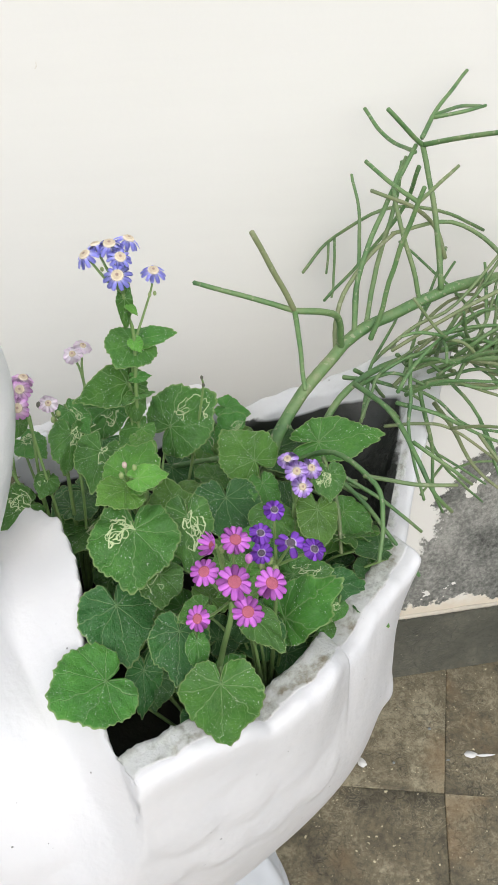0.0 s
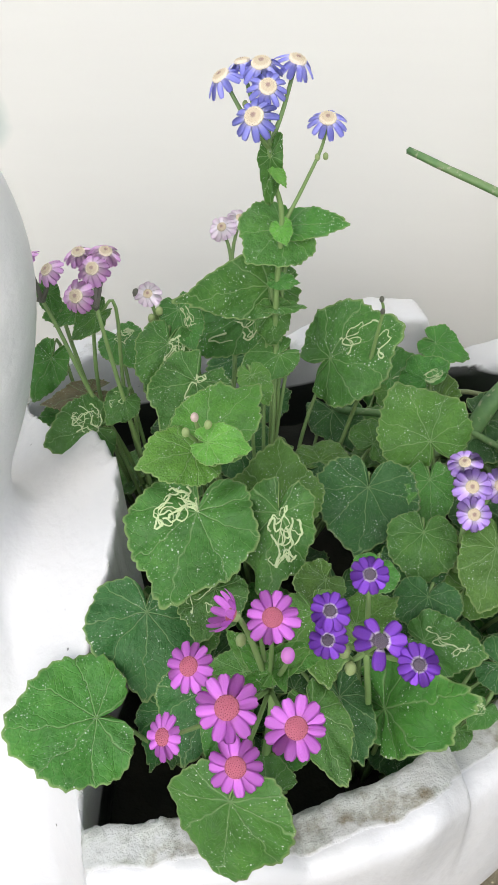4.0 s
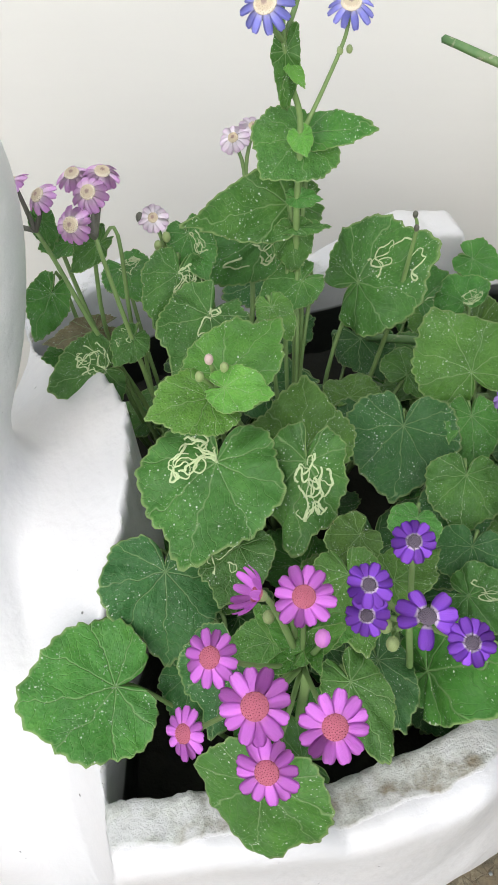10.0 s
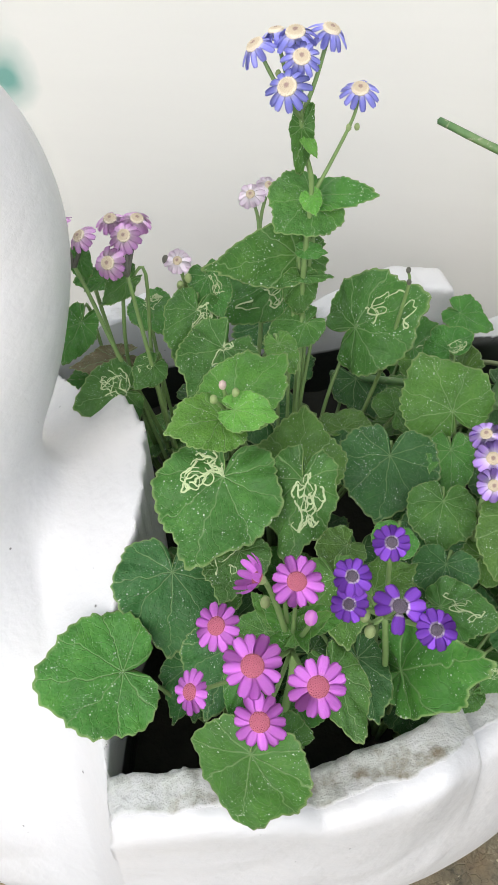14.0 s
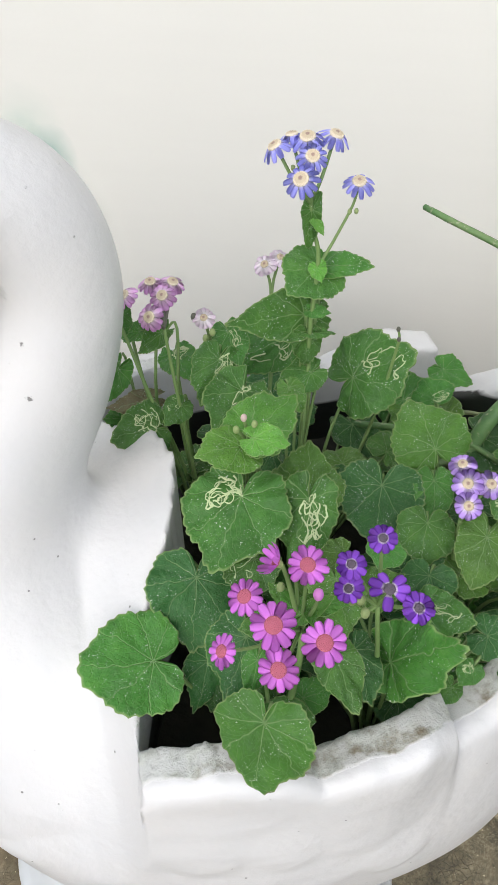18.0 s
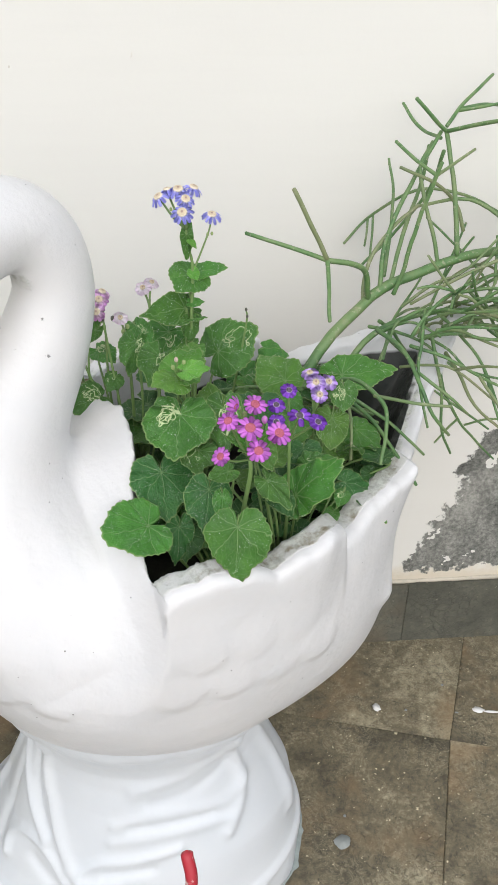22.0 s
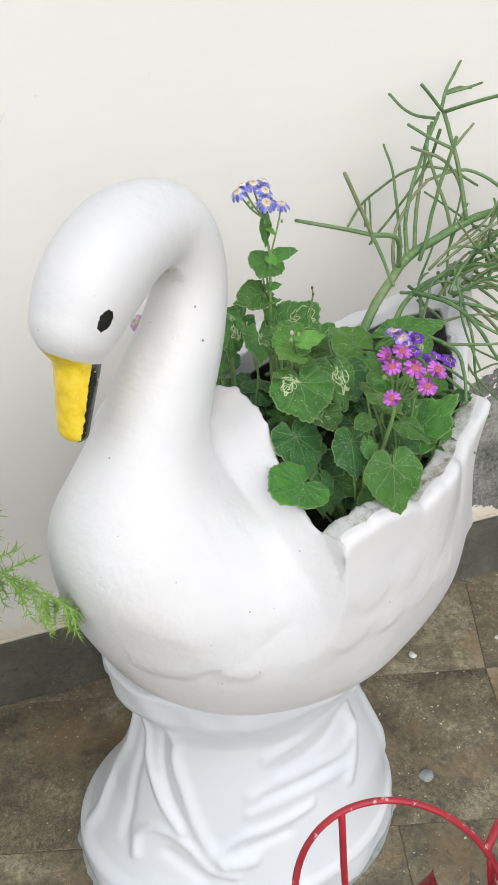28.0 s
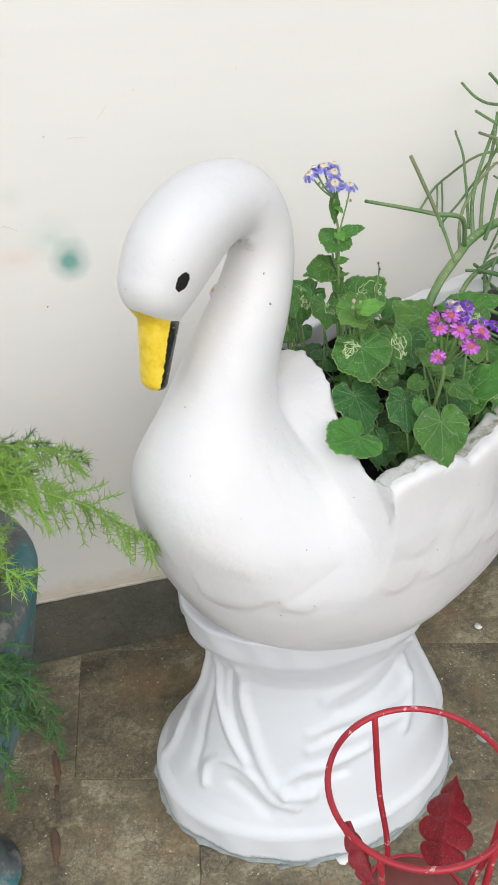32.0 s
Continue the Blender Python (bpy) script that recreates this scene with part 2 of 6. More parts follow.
def cactus_material():
    m, nt, b = material("pencil_stem_green")
    v = coords(nt)
    f = noise_tex(nt, v, 45, 5, 0.65)
    g = noise_tex(nt, v, 9, 3)
    col = ramp(nt, calc(nt, "ADD", calc(nt, "MULTIPLY", f, 0.45), calc(nt, "MULTIPLY", g, 0.55)),
               [(0.34, (0.05, 0.12, 0.042)), (0.47, (0.095, 0.195, 0.062)), (0.60, (0.165, 0.245, 0.095)), (0.69, (0.27, 0.27, 0.16))])
    rnd = nt.nodes.new("ShaderNodeObjectInfo").outputs["Random"]
    col = mix(nt, ramp(nt, calc(nt, "ADD", rnd, calc(nt, "MULTIPLY_ADD", g, 0.8, -0.4)), [(0.6, grey(0)), (1.05, grey(0.6))]), col, (0.25, 0.24, 0.13))
    scar = ramp(nt, noise_tex(nt, v, 150, 3, 0.6), [(0.60, grey(0)), (0.66, grey(0.7))])
    col = mix(nt, scar, col, (0.30, 0.32, 0.20))
    nt.links.new(col, b.inputs["Base Color"])
    b.inputs["Roughness"].default_value = 0.5
    bump(nt, b, f, 0.3, 0.001)
    return m


MAT_CACT = cactus_material()


def swan_material():
    """Thick gloss white over concrete; yellow bill with a black side, black eyes, grey bare rim."""
    m, nt, b = material("swan_paint")
    v = coords(nt)
    s, w, z = split(nt, v)
    aw = calc(nt, "ABSOLUTE", w)
    fine = noise_tex(nt, v, 38, 6, 0.6)
    wide = noise_tex(nt, v, 7, 3)
    col = ramp(nt, wide, [(0.35, (0.64, 0.645, 0.652)), (0.65, (0.672, 0.668, 0.664))])
    # flaked specks
    vor = node(nt, "ShaderNodeTexVoronoi", Scale=42.0, Randomness=1.0)
    nt.links.new(v, vor.inputs["Vector"])
    chip = ramp(nt, calc(nt, "ADD", vor.outputs["Distance"], calc(nt, "MULTIPLY", fine, 0.05)), [(0.054, grey(1)), (0.074, grey(0))])
    chip = calc(nt, "MULTIPLY", chip, ramp(nt, noise_tex(nt, v, 9, 2), [(0.43, grey(0)), (0.47, grey(1))]))
    vb = node(nt, "ShaderNodeTexVoronoi", Scale=13.0, Randomness=1.0)
    nt.links.new(v, vb.inputs["Vector"])
    flake = ramp(nt, calc(nt, "ADD", vb.outputs["Distance"], calc(nt, "MULTIPLY", noise_tex(nt, v, 110, 4, 0.7), 0.30)), [(0.155, grey(1)), (0.163, grey(0))])
    chip = calc(nt, "MAXIMUM", chip, calc(nt, "MULTIPLY", flake, calc(nt, "GREATER_THAN", noise_tex(nt, v, 5, 2), 0.52)))
    col = mix(nt, calc(nt, "MULTIPLY", chip, 0.85), col, (0.17, 0.165, 0.16))
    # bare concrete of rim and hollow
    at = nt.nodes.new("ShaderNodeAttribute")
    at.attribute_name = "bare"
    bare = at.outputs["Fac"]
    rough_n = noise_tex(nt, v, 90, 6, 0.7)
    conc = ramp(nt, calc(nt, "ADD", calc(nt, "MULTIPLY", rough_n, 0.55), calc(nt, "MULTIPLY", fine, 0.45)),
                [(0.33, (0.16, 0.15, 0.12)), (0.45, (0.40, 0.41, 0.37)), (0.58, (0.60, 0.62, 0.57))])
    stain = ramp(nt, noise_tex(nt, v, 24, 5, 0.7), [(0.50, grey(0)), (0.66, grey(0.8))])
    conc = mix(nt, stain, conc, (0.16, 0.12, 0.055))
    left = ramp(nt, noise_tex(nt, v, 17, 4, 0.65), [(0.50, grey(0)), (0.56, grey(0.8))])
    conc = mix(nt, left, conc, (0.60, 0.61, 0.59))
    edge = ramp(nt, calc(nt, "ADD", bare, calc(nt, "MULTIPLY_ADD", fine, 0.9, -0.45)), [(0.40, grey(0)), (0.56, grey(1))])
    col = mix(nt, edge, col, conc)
    # near-black inner wall of the hollow, below a height that rises towards the tail
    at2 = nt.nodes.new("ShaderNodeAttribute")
    at2.attribute_name = "dark_lining"
    lining = ramp(nt, calc(nt, "ADD", at2.outputs["Fac"], calc(nt, "MULTIPLY_ADD", wide, 0.8, -0.4)), [(0.36, grey(0)), (0.5, grey(1))])
    col = mix(nt, lining, col, (0.018, 0.021, 0.017))
    # bill: starts below a slanting line on the face
    jag = calc(nt, "MULTIPLY_ADD", fine, 0.008, -0.004)
    line = calc(nt, "ADD", calc(nt, "SUBTRACT", z, calc(nt, "MULTIPLY_ADD", s, -0.55, 0.970)), jag)
    side = calc(nt, "SUBTRACT", s, calc(nt, "MULTIPLY_ADD", z, 0.256, -0.5013))
    bill = calc(nt, "MULTIPLY", calc(nt, "LESS_THAN", line, 0.0), calc(nt, "LESS_THAN", side, 0.0285))
    bill = calc(nt, "MULTIPLY", bill, calc(nt, "GREATER_THAN", z, 0.985))
    bill = calc(nt, "MULTIPLY", bill, calc(nt, "LESS_THAN", aw, 0.04))
    yellow = ramp(nt, noise_tex(nt, v, 60, 4), [(0.3, (0.62, 0.43, 0.016)), (0.5, (0.78, 0.57, 0.03)), (0.72, (0.82, 0.63, 0.08))])
    col = mix(nt, bill, col, yellow)
    # black strip along the side towards the throat
    axis = calc(nt, "ADD", calc(nt, "SUBTRACT", s, calc(nt, "MULTIPLY_ADD", z, 0.27, -0.5185)), calc(nt, "MULTIPLY_ADD", noise_tex(nt, v, 130, 4, 0.65), 0.010, -0.005))
    strip = calc(nt, "MULTIPLY", bill, calc(nt, "MULTIPLY", calc(nt, "GREATER_THAN", axis, -0.002), calc(nt, "LESS_THAN", axis, 0.0195)))
    strip = calc(nt, "MULTIPLY", strip, calc(nt, "GREATER_THAN", noise_tex(nt, v, 120, 3), 0.36))
    col = mix(nt, strip, col, (0.012, 0.014, 0.013))
    # eyes
    es = calc(nt, "ADD", calc(nt, "DIVIDE", calc(nt, "ADD", s, 0.216), 0.0098), jag)
    ez = calc(nt, "DIVIDE", calc(nt, "SUBTRACT", z, 1.148), 0.0126)
    er = calc(nt, "ADD", calc(nt, "MULTIPLY", es, es), calc(nt, "MULTIPLY", ez, ez))
    er = calc(nt, "ADD", er, calc(nt, "MULTIPLY", calc(nt, "MULTIPLY", es, ez), -0.7))
    eye = calc(nt, "LESS_THAN", calc(nt, "ADD", er, calc(nt, "MULTIPLY_ADD", noise_tex(nt, v, 130, 4, 0.6), 1.2, -0.6)), 0.74)
    eye = calc(nt, "MULTIPLY", eye, calc(nt, "GREATER_THAN", aw, 0.02))
    col = mix(nt, eye, col, (0.012, 0.013, 0.012))
    nt.links.new(col, b.inputs["Base Color"])
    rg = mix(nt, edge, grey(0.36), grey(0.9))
    rg = mix(nt, calc(nt, "MAXIMUM", eye, strip), rg, grey(0.15))
    nt.links.new(rg, b.inputs["Roughness"])
    h = calc(nt, "ADD", calc(nt, "MULTIPLY", fine, 0.5), calc(nt, "MULTIPLY", noise_tex(nt, v, 11, 4, 0.55), 1.5))
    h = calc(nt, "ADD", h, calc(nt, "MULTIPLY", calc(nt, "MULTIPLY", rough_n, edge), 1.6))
    h = calc(nt, "SUBTRACT", h, calc(nt, "MULTIPLY", chip, 0.5))
    bump(nt, b, h, 0.6, 0.0055)
    return m


MAT_SWAN = swan_material()


def wall_material():
    """Cream emulsion with brush marks, faint paint smudges, and a patch where it has flaked off the grey cement."""
    m, nt, b = material("cream_wall_paint_flaked")
    v = coords(nt)
    x, y, z = split(nt, v)
    wide = noise_tex(nt, v, 1.3, 3)
    fine = noise_tex(nt, v, 60, 5, 0.6)
    brush = noise_tex(nt, coords(nt, (1.2, 1, 14)), 3.0, 3)
    col = ramp(nt, calc(nt, "ADD", calc(nt, "MULTIPLY", wide, 0.7), calc(nt, "MULTIPLY", brush, 0.3)), [(0.35, (0.70, 0.690, 0.648)), (0.65, (0.725, 0.715, 0.672))])

    def blot(cx, cz, rx, rz, colour, amount):
        dx = calc(nt, "DIVIDE", calc(nt, "SUBTRACT", x, cx), rx)
        dz = calc(nt, "DIVIDE", calc(nt, "SUBTRACT", z, cz), rz)
        d = calc(nt, "SQRT", calc(nt, "ADD", calc(nt, "MULTIPLY", dx, dx), calc(nt, "MULTIPLY", dz, dz)))
        d = calc(nt, "ADD", d, calc(nt, "MULTIPLY_ADD", noise_tex(nt, v, 12, 3), 0.9, -0.45))
        k = ramp(nt, d, [(0.1, grey(1)), (0.45, grey(0.45)), (1.0, grey(0))])
        return mix(nt, calc(nt, "MULTIPLY", k, amount), col, colour)

    col = blot(-0.288, 0.982, 0.042, 0.045, (0.10, 0.30, 0.25), 0.9)
    col = blot(-0.318, 1.03, 0.055, 0.05, (0.36, 0.52, 0.44), 0.38)
    col = blot(-0.47, 1.02, 0.035, 0.02, (0.2, 0.42, 0.34), 0.4)
    col = blot(-0.385, 1.0, 0.075, 0.03, (0.70, 0.47, 0.36), 0.28)
    col = blot(-0.37, 1.11, 0.03, 0.03, (0.4, 0.55, 0.45), 0.2)
    # yellowed, grubby band just above the skirting
    low = ramp(nt, calc(nt, "ADD", z, calc(nt, "MULTIPLY_ADD", fine, 0.05, -0.025)), [(0.195, grey(1)), (0.235, grey(0))])
    col = mix(nt, calc(nt, "MULTIPLY", low, 0.6), col, (0.56, 0.47, 0.32))
    # flaked patch: a slanting front that climbs to the right
    cell = noise_tex(nt, v, 9, 5, 0.65)
    tooth = noise_tex(nt, v, 38, 4, 0.6)
    d = calc(nt, "SUBTRACT", calc(nt, "MULTIPLY_ADD", z, 0.42, 0.487), x)
    ztop = calc(nt, "SUBTRACT", z, calc(nt, "MULTIPLY_ADD", x, 0.25, 0.39))
    d = calc(nt, "MAXIMUM", d, ztop)
    d = calc(nt, "MAXIMUM", d, calc(nt, "SUBTRACT", 0.215, z))
    d = calc(nt, "ADD", d, calc(nt, "ADD", calc(nt, "MULTIPLY_ADD", cell, 0.16, -0.08), calc(nt, "MULTIPLY_ADD", tooth, 0.09, -0.045)))
    d2 = nt.nodes.new("ShaderNodeMapRange")
    d2.inputs[1].default_value, d2.inputs[2].default_value = -0.004, 0.004
    nt.links.new(d, d2.inputs[0])
    flaked = calc(nt, "SUBTRACT", 1.0, d2.outputs[0])
    isle = calc(nt, "GREATER_THAN", calc(nt, "ADD", noise_tex(nt, v, 16, 4, 0.6), 0.0), 0.635)
    flaked = calc(nt, "MULTIPLY", flaked, calc(nt, "SUBTRACT", 1.0, isle))
    grit = noise_tex(nt, v, 110, 6, 0.75)
    cem = ramp(nt, calc(nt, "ADD", calc(nt, "MULTIPLY", grit, 0.5), calc(nt, "MULTIPLY", cell, 0.5)),
               [(0.36, (0.06, 0.062, 0.055)), (0.49, (0.185, 0.188, 0.17)), (0.62, (0.38, 0.375, 0.34))])
    col = mix(nt, flaked, col, cem)
    nt.links.new(col, b.inputs["Base Color"])
    nt.links.new(mix(nt, flaked, grey(0.6), grey(0.95)), b.inputs["Roughness"])
    h = calc(nt, "ADD", calc(nt, "MULTIPLY", fine, 0.12), calc(nt, "MULTIPLY", brush, 0.25))
    h = calc(nt, "ADD", h, calc(nt, "MULTIPLY", flaked, calc(nt, "MULTIPLY_ADD", grit, 1.6, -2.0)))
    bump(nt, b, h, 0.6, 0.003)
    return m


MAT_WALL = wall_material()


def stone_material(name, tones, scale):
    """Polished-off brown fossil stone, mottled, with pits, paint flecks and dull wear."""
    m, nt, b = material(name)
    tc = nt.nodes.new("ShaderNodeTexCoord")
    info = nt.nodes.new("ShaderNodeObjectInfo")
    off = nt.nodes.new("ShaderNodeVectorMath")
    off.operation = "ADD"
    comb = nt.nodes.new("ShaderNodeCombineXYZ")
    nt.links.new(calc(nt, "MULTIPLY", info.outputs["Random"], 17.0), comb.inputs[2])
    nt.links.new(tc.outputs["Object"], off.inputs[0])
    nt.links.new(comb.outputs[0], off.inputs[1])
    v = off.outputs[0]
    wide = noise_tex(nt, v, scale * 0.25, 4, 0.6, 0.4)
    mid = noise_tex(nt, v, scale, 6, 0.68, 0.8)
    fine = noise_tex(nt, v, scale * 6, 6, 0.75)
    mixv = calc(nt, "ADD", calc(nt, "MULTIPLY", wide, 0.35), calc(nt, "ADD", calc(nt, "MULTIPLY", mid, 0.38), calc(nt, "MULTIPLY", fine, 0.32)))
    col = ramp(nt, mixv, [(0.37, tones[0]), (0.46, tones[1]), (0.545, tones[2]), (0.655, tones[3])])
    crack = calc(nt, "ABSOLUTE", calc(nt, "SUBTRACT", noise_tex(nt, v, scale * 1.6, 3, 0.6, 1.5), 0.5))
    vein = ramp(nt, crack, [(0.0, grey(1)), (0.012, grey(0))])
    col = mix(nt, calc(nt, "MULTIPLY", vein, 0.55), col, tuple(c * 0.5 for c in tones[0]))
    fleck = ramp(nt, noise_tex(nt, v, scale * 9, 2, 0.5), [(0.70, grey(0)), (0.735, grey(1))])
    col = mix(nt, calc(nt, "MULTIPLY", fleck, 0.6), col, tuple(min(1, c * 2.2) for c in tones[3]))
    swirl = ramp(nt, calc(nt, "ABSOLUTE", calc(nt, "SUBTRACT", noise_tex(nt, v, scale * 2.6, 4, 0.6, 2.2), 0.5)), [(0.0, grey(1)), (0.035, grey(0))])
    swirl = calc(nt, "MULTIPLY", swirl, ramp(nt, noise_tex(nt, v, scale * 0.5, 2), [(0.42, grey(0)), (0.6, grey(1))]))
    col = mix(nt, calc(nt, "MULTIPLY", swirl, 0.5), col, tones[3])
    # broken chips bedded in the stone, each with a dark outline, and rusty patches
    warp = nt.nodes.new("ShaderNodeVectorMath")
    warp.operation = "MULTIPLY_ADD"
    jit = node(nt, "ShaderNodeTexNoise", Scale=scale * 2.0, Detail=3.0)
    nt.links.new(v, jit.inputs["Vector"])
    nt.links.new(jit.outputs["Color"], warp.inputs[0])
    warp.inputs[1].default_value = (0.03, 0.03, 0.0)
    nt.links.new(v, warp.inputs[2])
    chips = nt.nodes.new("ShaderNodeTexVoronoi")
    chips.feature = "DISTANCE_TO_EDGE"
    chips.inputs["Scale"].default_value = scale * 4.6
    nt.links.new(warp.outputs[0], chips.inputs["Vector"])
    gap = ramp(nt, chips.outputs["Distance"], [(0.0, grey(1)), (0.09, grey(0))])
    gap = calc(nt, "MULTIPLY", gap, ramp(nt, noise_tex(nt, v, scale * 0.7, 3), [(0.48, grey(0)), (0.62, grey(1))]))
    col = mix(nt, calc(nt, "MULTIPLY", gap, 0.35), col, tuple(c * 0.7 for c in tones[0]))
    rust = ramp(nt, noise_tex(nt, v, scale * 0.42, 4, 0.65), [(0.52, grey(0)), (0.68, grey(0.55))])
    col = mix(nt, rust, col, (tones[2][0] * 1.25, tones[2][1] * 0.98, tones[2][2] * 0.8))
    hsv = node(nt, "ShaderNodeHueSaturation")
    nt.links.new(col, hsv.inputs["Color"])
    nt.links.new(calc(nt, "MULTIPLY_ADD", info.outputs["Random"], 0.16, 0.94), hsv.inputs["Value"])
    nt.links.new(hsv.outputs[0], b.inputs["Base Color"])
    nt.links.new(ramp(nt, mid, [(0.35, grey(0.42)), (0.65, grey(0.7))]), b.inputs["Roughness"])
    h = calc(nt, "SUBTRACT", calc(nt, "ADD", calc(nt, "MULTIPLY", mid, 0.7), calc(nt, "MULTIPLY", fine, 0.35)), calc(nt, "ADD", calc(nt, "MULTIPLY", vein, 0.5), calc(nt, "MULTIPLY", gap, 0.5)))
    bump(nt, b, h, 0.6, 0.004)
    return m


MAT_FLOOR = stone_material("floor_stone", [(0.037, 0.033, 0.021), (0.095, 0.083, 0.054), (0.176, 0.150, 0.094), (0.40, 0.36, 0.245)], 15)
MAT_SKIRT = stone_material("skirting_stone", [(0.044, 0.046, 0.036), (0.070, 0.072, 0.057), (0.098, 0.098, 0.078), (0.16, 0.155, 0.12)], 12)
MAT_GROUT = plain("dark_joint", (0.06, 0.053, 0.038), 0.9, 0.4, 60)


def worn_red():
    m, nt, b = material("worn_red_enamel")
    v = coords(nt)
    f = noise_tex(nt, v, 70, 5, 0.7)
    g = noise_tex(nt, v, 12, 3)
    col = ramp(nt, g, [(0.35, (0.30, 0.013, 0.026)), (0.65, (0.44, 0.028, 0.042))])
    chip = ramp(nt, f, [(0.60, grey(0)), (0.64, grey(1))])
    col = mix(nt, chip, col, (0.58, 0.40, 0.36))
    nt.links.new(col, b.inputs["Base Color"])
    b.inputs["Roughness"].default_value = 0.4
    bump(nt, b, f, 0.3, 0.0015)
    return m


MAT_RED = worn_red()


def pot_material():
    m, nt, b = material("flaking_dark_pot_paint")
    v = coords(nt)
    f = noise_tex(nt, v, 30, 6, 0.7)
    g = noise_tex(nt, v, 5, 4, 0.6)
    col = ramp(nt, g, [(0.36, (0.05, 0.062, 0.062)), (0.48, (0.10, 0.115, 0.115)), (0.56, (0.025, 0.15, 0.17)), (0.7, (0.17, 0.18, 0.165))])
    chip = ramp(nt, f, [(0.52, grey(0)), (0.62, grey(1))])
    col = mix(nt, calc(nt, "MULTIPLY", chip, 0.7), col, (0.24, 0.24, 0.22))
    nt.links.new(col, b.inputs["Base Color"])
    b.inputs["Roughness"].default_value = 0.5
    bump(nt, b, f, 0.5, 0.003)
    return m


MAT_POT = pot_material()


def pedestal_material():
    m, nt, b = material("pedestal_white_gloss")
    v = coords(nt)
    z = split(nt, v)[2]
    fine = noise_tex(nt, v, 45, 5, 0.6)
    wide = noise_tex(nt, v, 6, 3)
    col = ramp(nt, wide, [(0.35, (0.640, 0.672, 0.705)), (0.65, (0.675, 0.70, 0.725))])
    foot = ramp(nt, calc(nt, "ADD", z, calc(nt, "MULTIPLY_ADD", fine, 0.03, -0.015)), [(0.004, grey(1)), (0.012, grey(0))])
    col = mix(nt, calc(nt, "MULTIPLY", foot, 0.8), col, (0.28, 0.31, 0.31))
    nt.links.new(col, b.inputs["Base Color"])
    b.inputs["Roughness"].default_value = 0.3
    bump(nt, b, calc(nt, "ADD", calc(nt, "MULTIPLY", fine, 0.3), noise_tex(nt, v, 16, 2)), 0.4, 0.0025)
    return m


MAT_PED = pedestal_material()

# ---------------------------------------------------------------- geometry helpers
def empty(name):
    return new(name)


def part(name, bm, mat, parent=None, label="", smooth=True):
    me = bpy.data.meshes.new(name)
    bm.to_mesh(me)
    bm.free()
    return mesh_part(name, me, mat, parent, label, smooth)


def mesh_part(name, me, mat, parent=None, label="", smooth=True):
    for mt in mat if isinstance(mat, (list, tuple)) else [mat]:
        if mt.name not in me.materials:
            me.materials.append(mt)
    if smooth:
        me.polygons.foreach_set("use_smooth", [True] * len(me.polygons))
    ob = new(name, me)
    if parent is not None:
        ob.parent = parent
    if label:
        ob["label"] = label
    return ob


def box_bm(x0, x1, y0, y1, z0, z1, bevel=0.0):
    bm = bmesh.new()
    bmesh.ops.create_cube(bm, size=1)
    bmesh.ops.scale(bm, vec=(x1 - x0, y1 - y0, z1 - z0), verts=bm.verts)
    bmesh.ops.translate(bm, vec=((x0 + x1) / 2, (y0 + y1) / 2, (z0 + z1) / 2), verts=bm.verts)
    if bevel:
        bmesh.ops.bevel(bm, geom=bm.edges, offset=bevel, segments=2, affect="EDGES")
    return bm


def catmull(points, steps):
    """Smooth line through points (arrays of any width)."""
    p = [np.array(q, float) for q in points]
    p = [2 * p[0] - p[1]] + p + [2 * p[-1] - p[-2]]
    out = []
    for i in range(1, len(p) - 2):
        for k in range(steps):
            t = k / steps
            out.append(0.5 * (2 * p[i] + (p[i + 1] - p[i - 1]) * t + (2 * p[i - 1] - 5 * p[i] + 4 * p[i + 1] - p[i + 2]) * t * t
                              + (3 * p[i] - p[i - 1] - 3 * p[i + 1] + p[i + 2]) * t ** 3))
    out.append(p[-2])
    return np.array(out)


def tube(bm, pts, radii, sides=8, cap=True, round_end=False):
    """A round tube along pts into bm."""
    pts = [Vector(p) for p in pts]
    n = len(pts)
    tang = [(pts[min(i + 1, n - 1)] - pts[max(i - 1, 0)]).normalized() for i in range(n)]
    side = tang[0].orthogonal().normalized()
    rings = []
    for i in range(n):
        side = (side - tang[i] * side.dot(tang[i])).normalized()
        up = tang[i].cross(side)
        r = radii[i] if hasattr(radii, "__len__") else radii
        rings.append([bm.verts.new(pts[i] + (side * math.cos(a) + up * math.sin(a)) * r) for a in (2 * math.pi * k / sides for k in range(sides))])
    for a, b in zip(rings, rings[1:]):
        for k in range(sides):
            bm.faces.new((a[k], a[(k + 1) % sides], b[(k + 1) % sides], b[k]))
    if cap:
        r1 = radii[-1] if hasattr(radii, "__len__") else radii
        r0 = radii[0] if hasattr(radii, "__len__") else radii
        for ring, p, d, r in ((rings[0][::-1], pts[0], -tang[0], r0), (rings[-1], pts[-1], tang[-1], r1)):
            tip = bm.verts.new(p + d * r * (0.6 if round_end else 0.0))
            for k in range(sides):
                bm.faces.new((ring[k], ring[(k + 1) % sides], tip))
    return bm


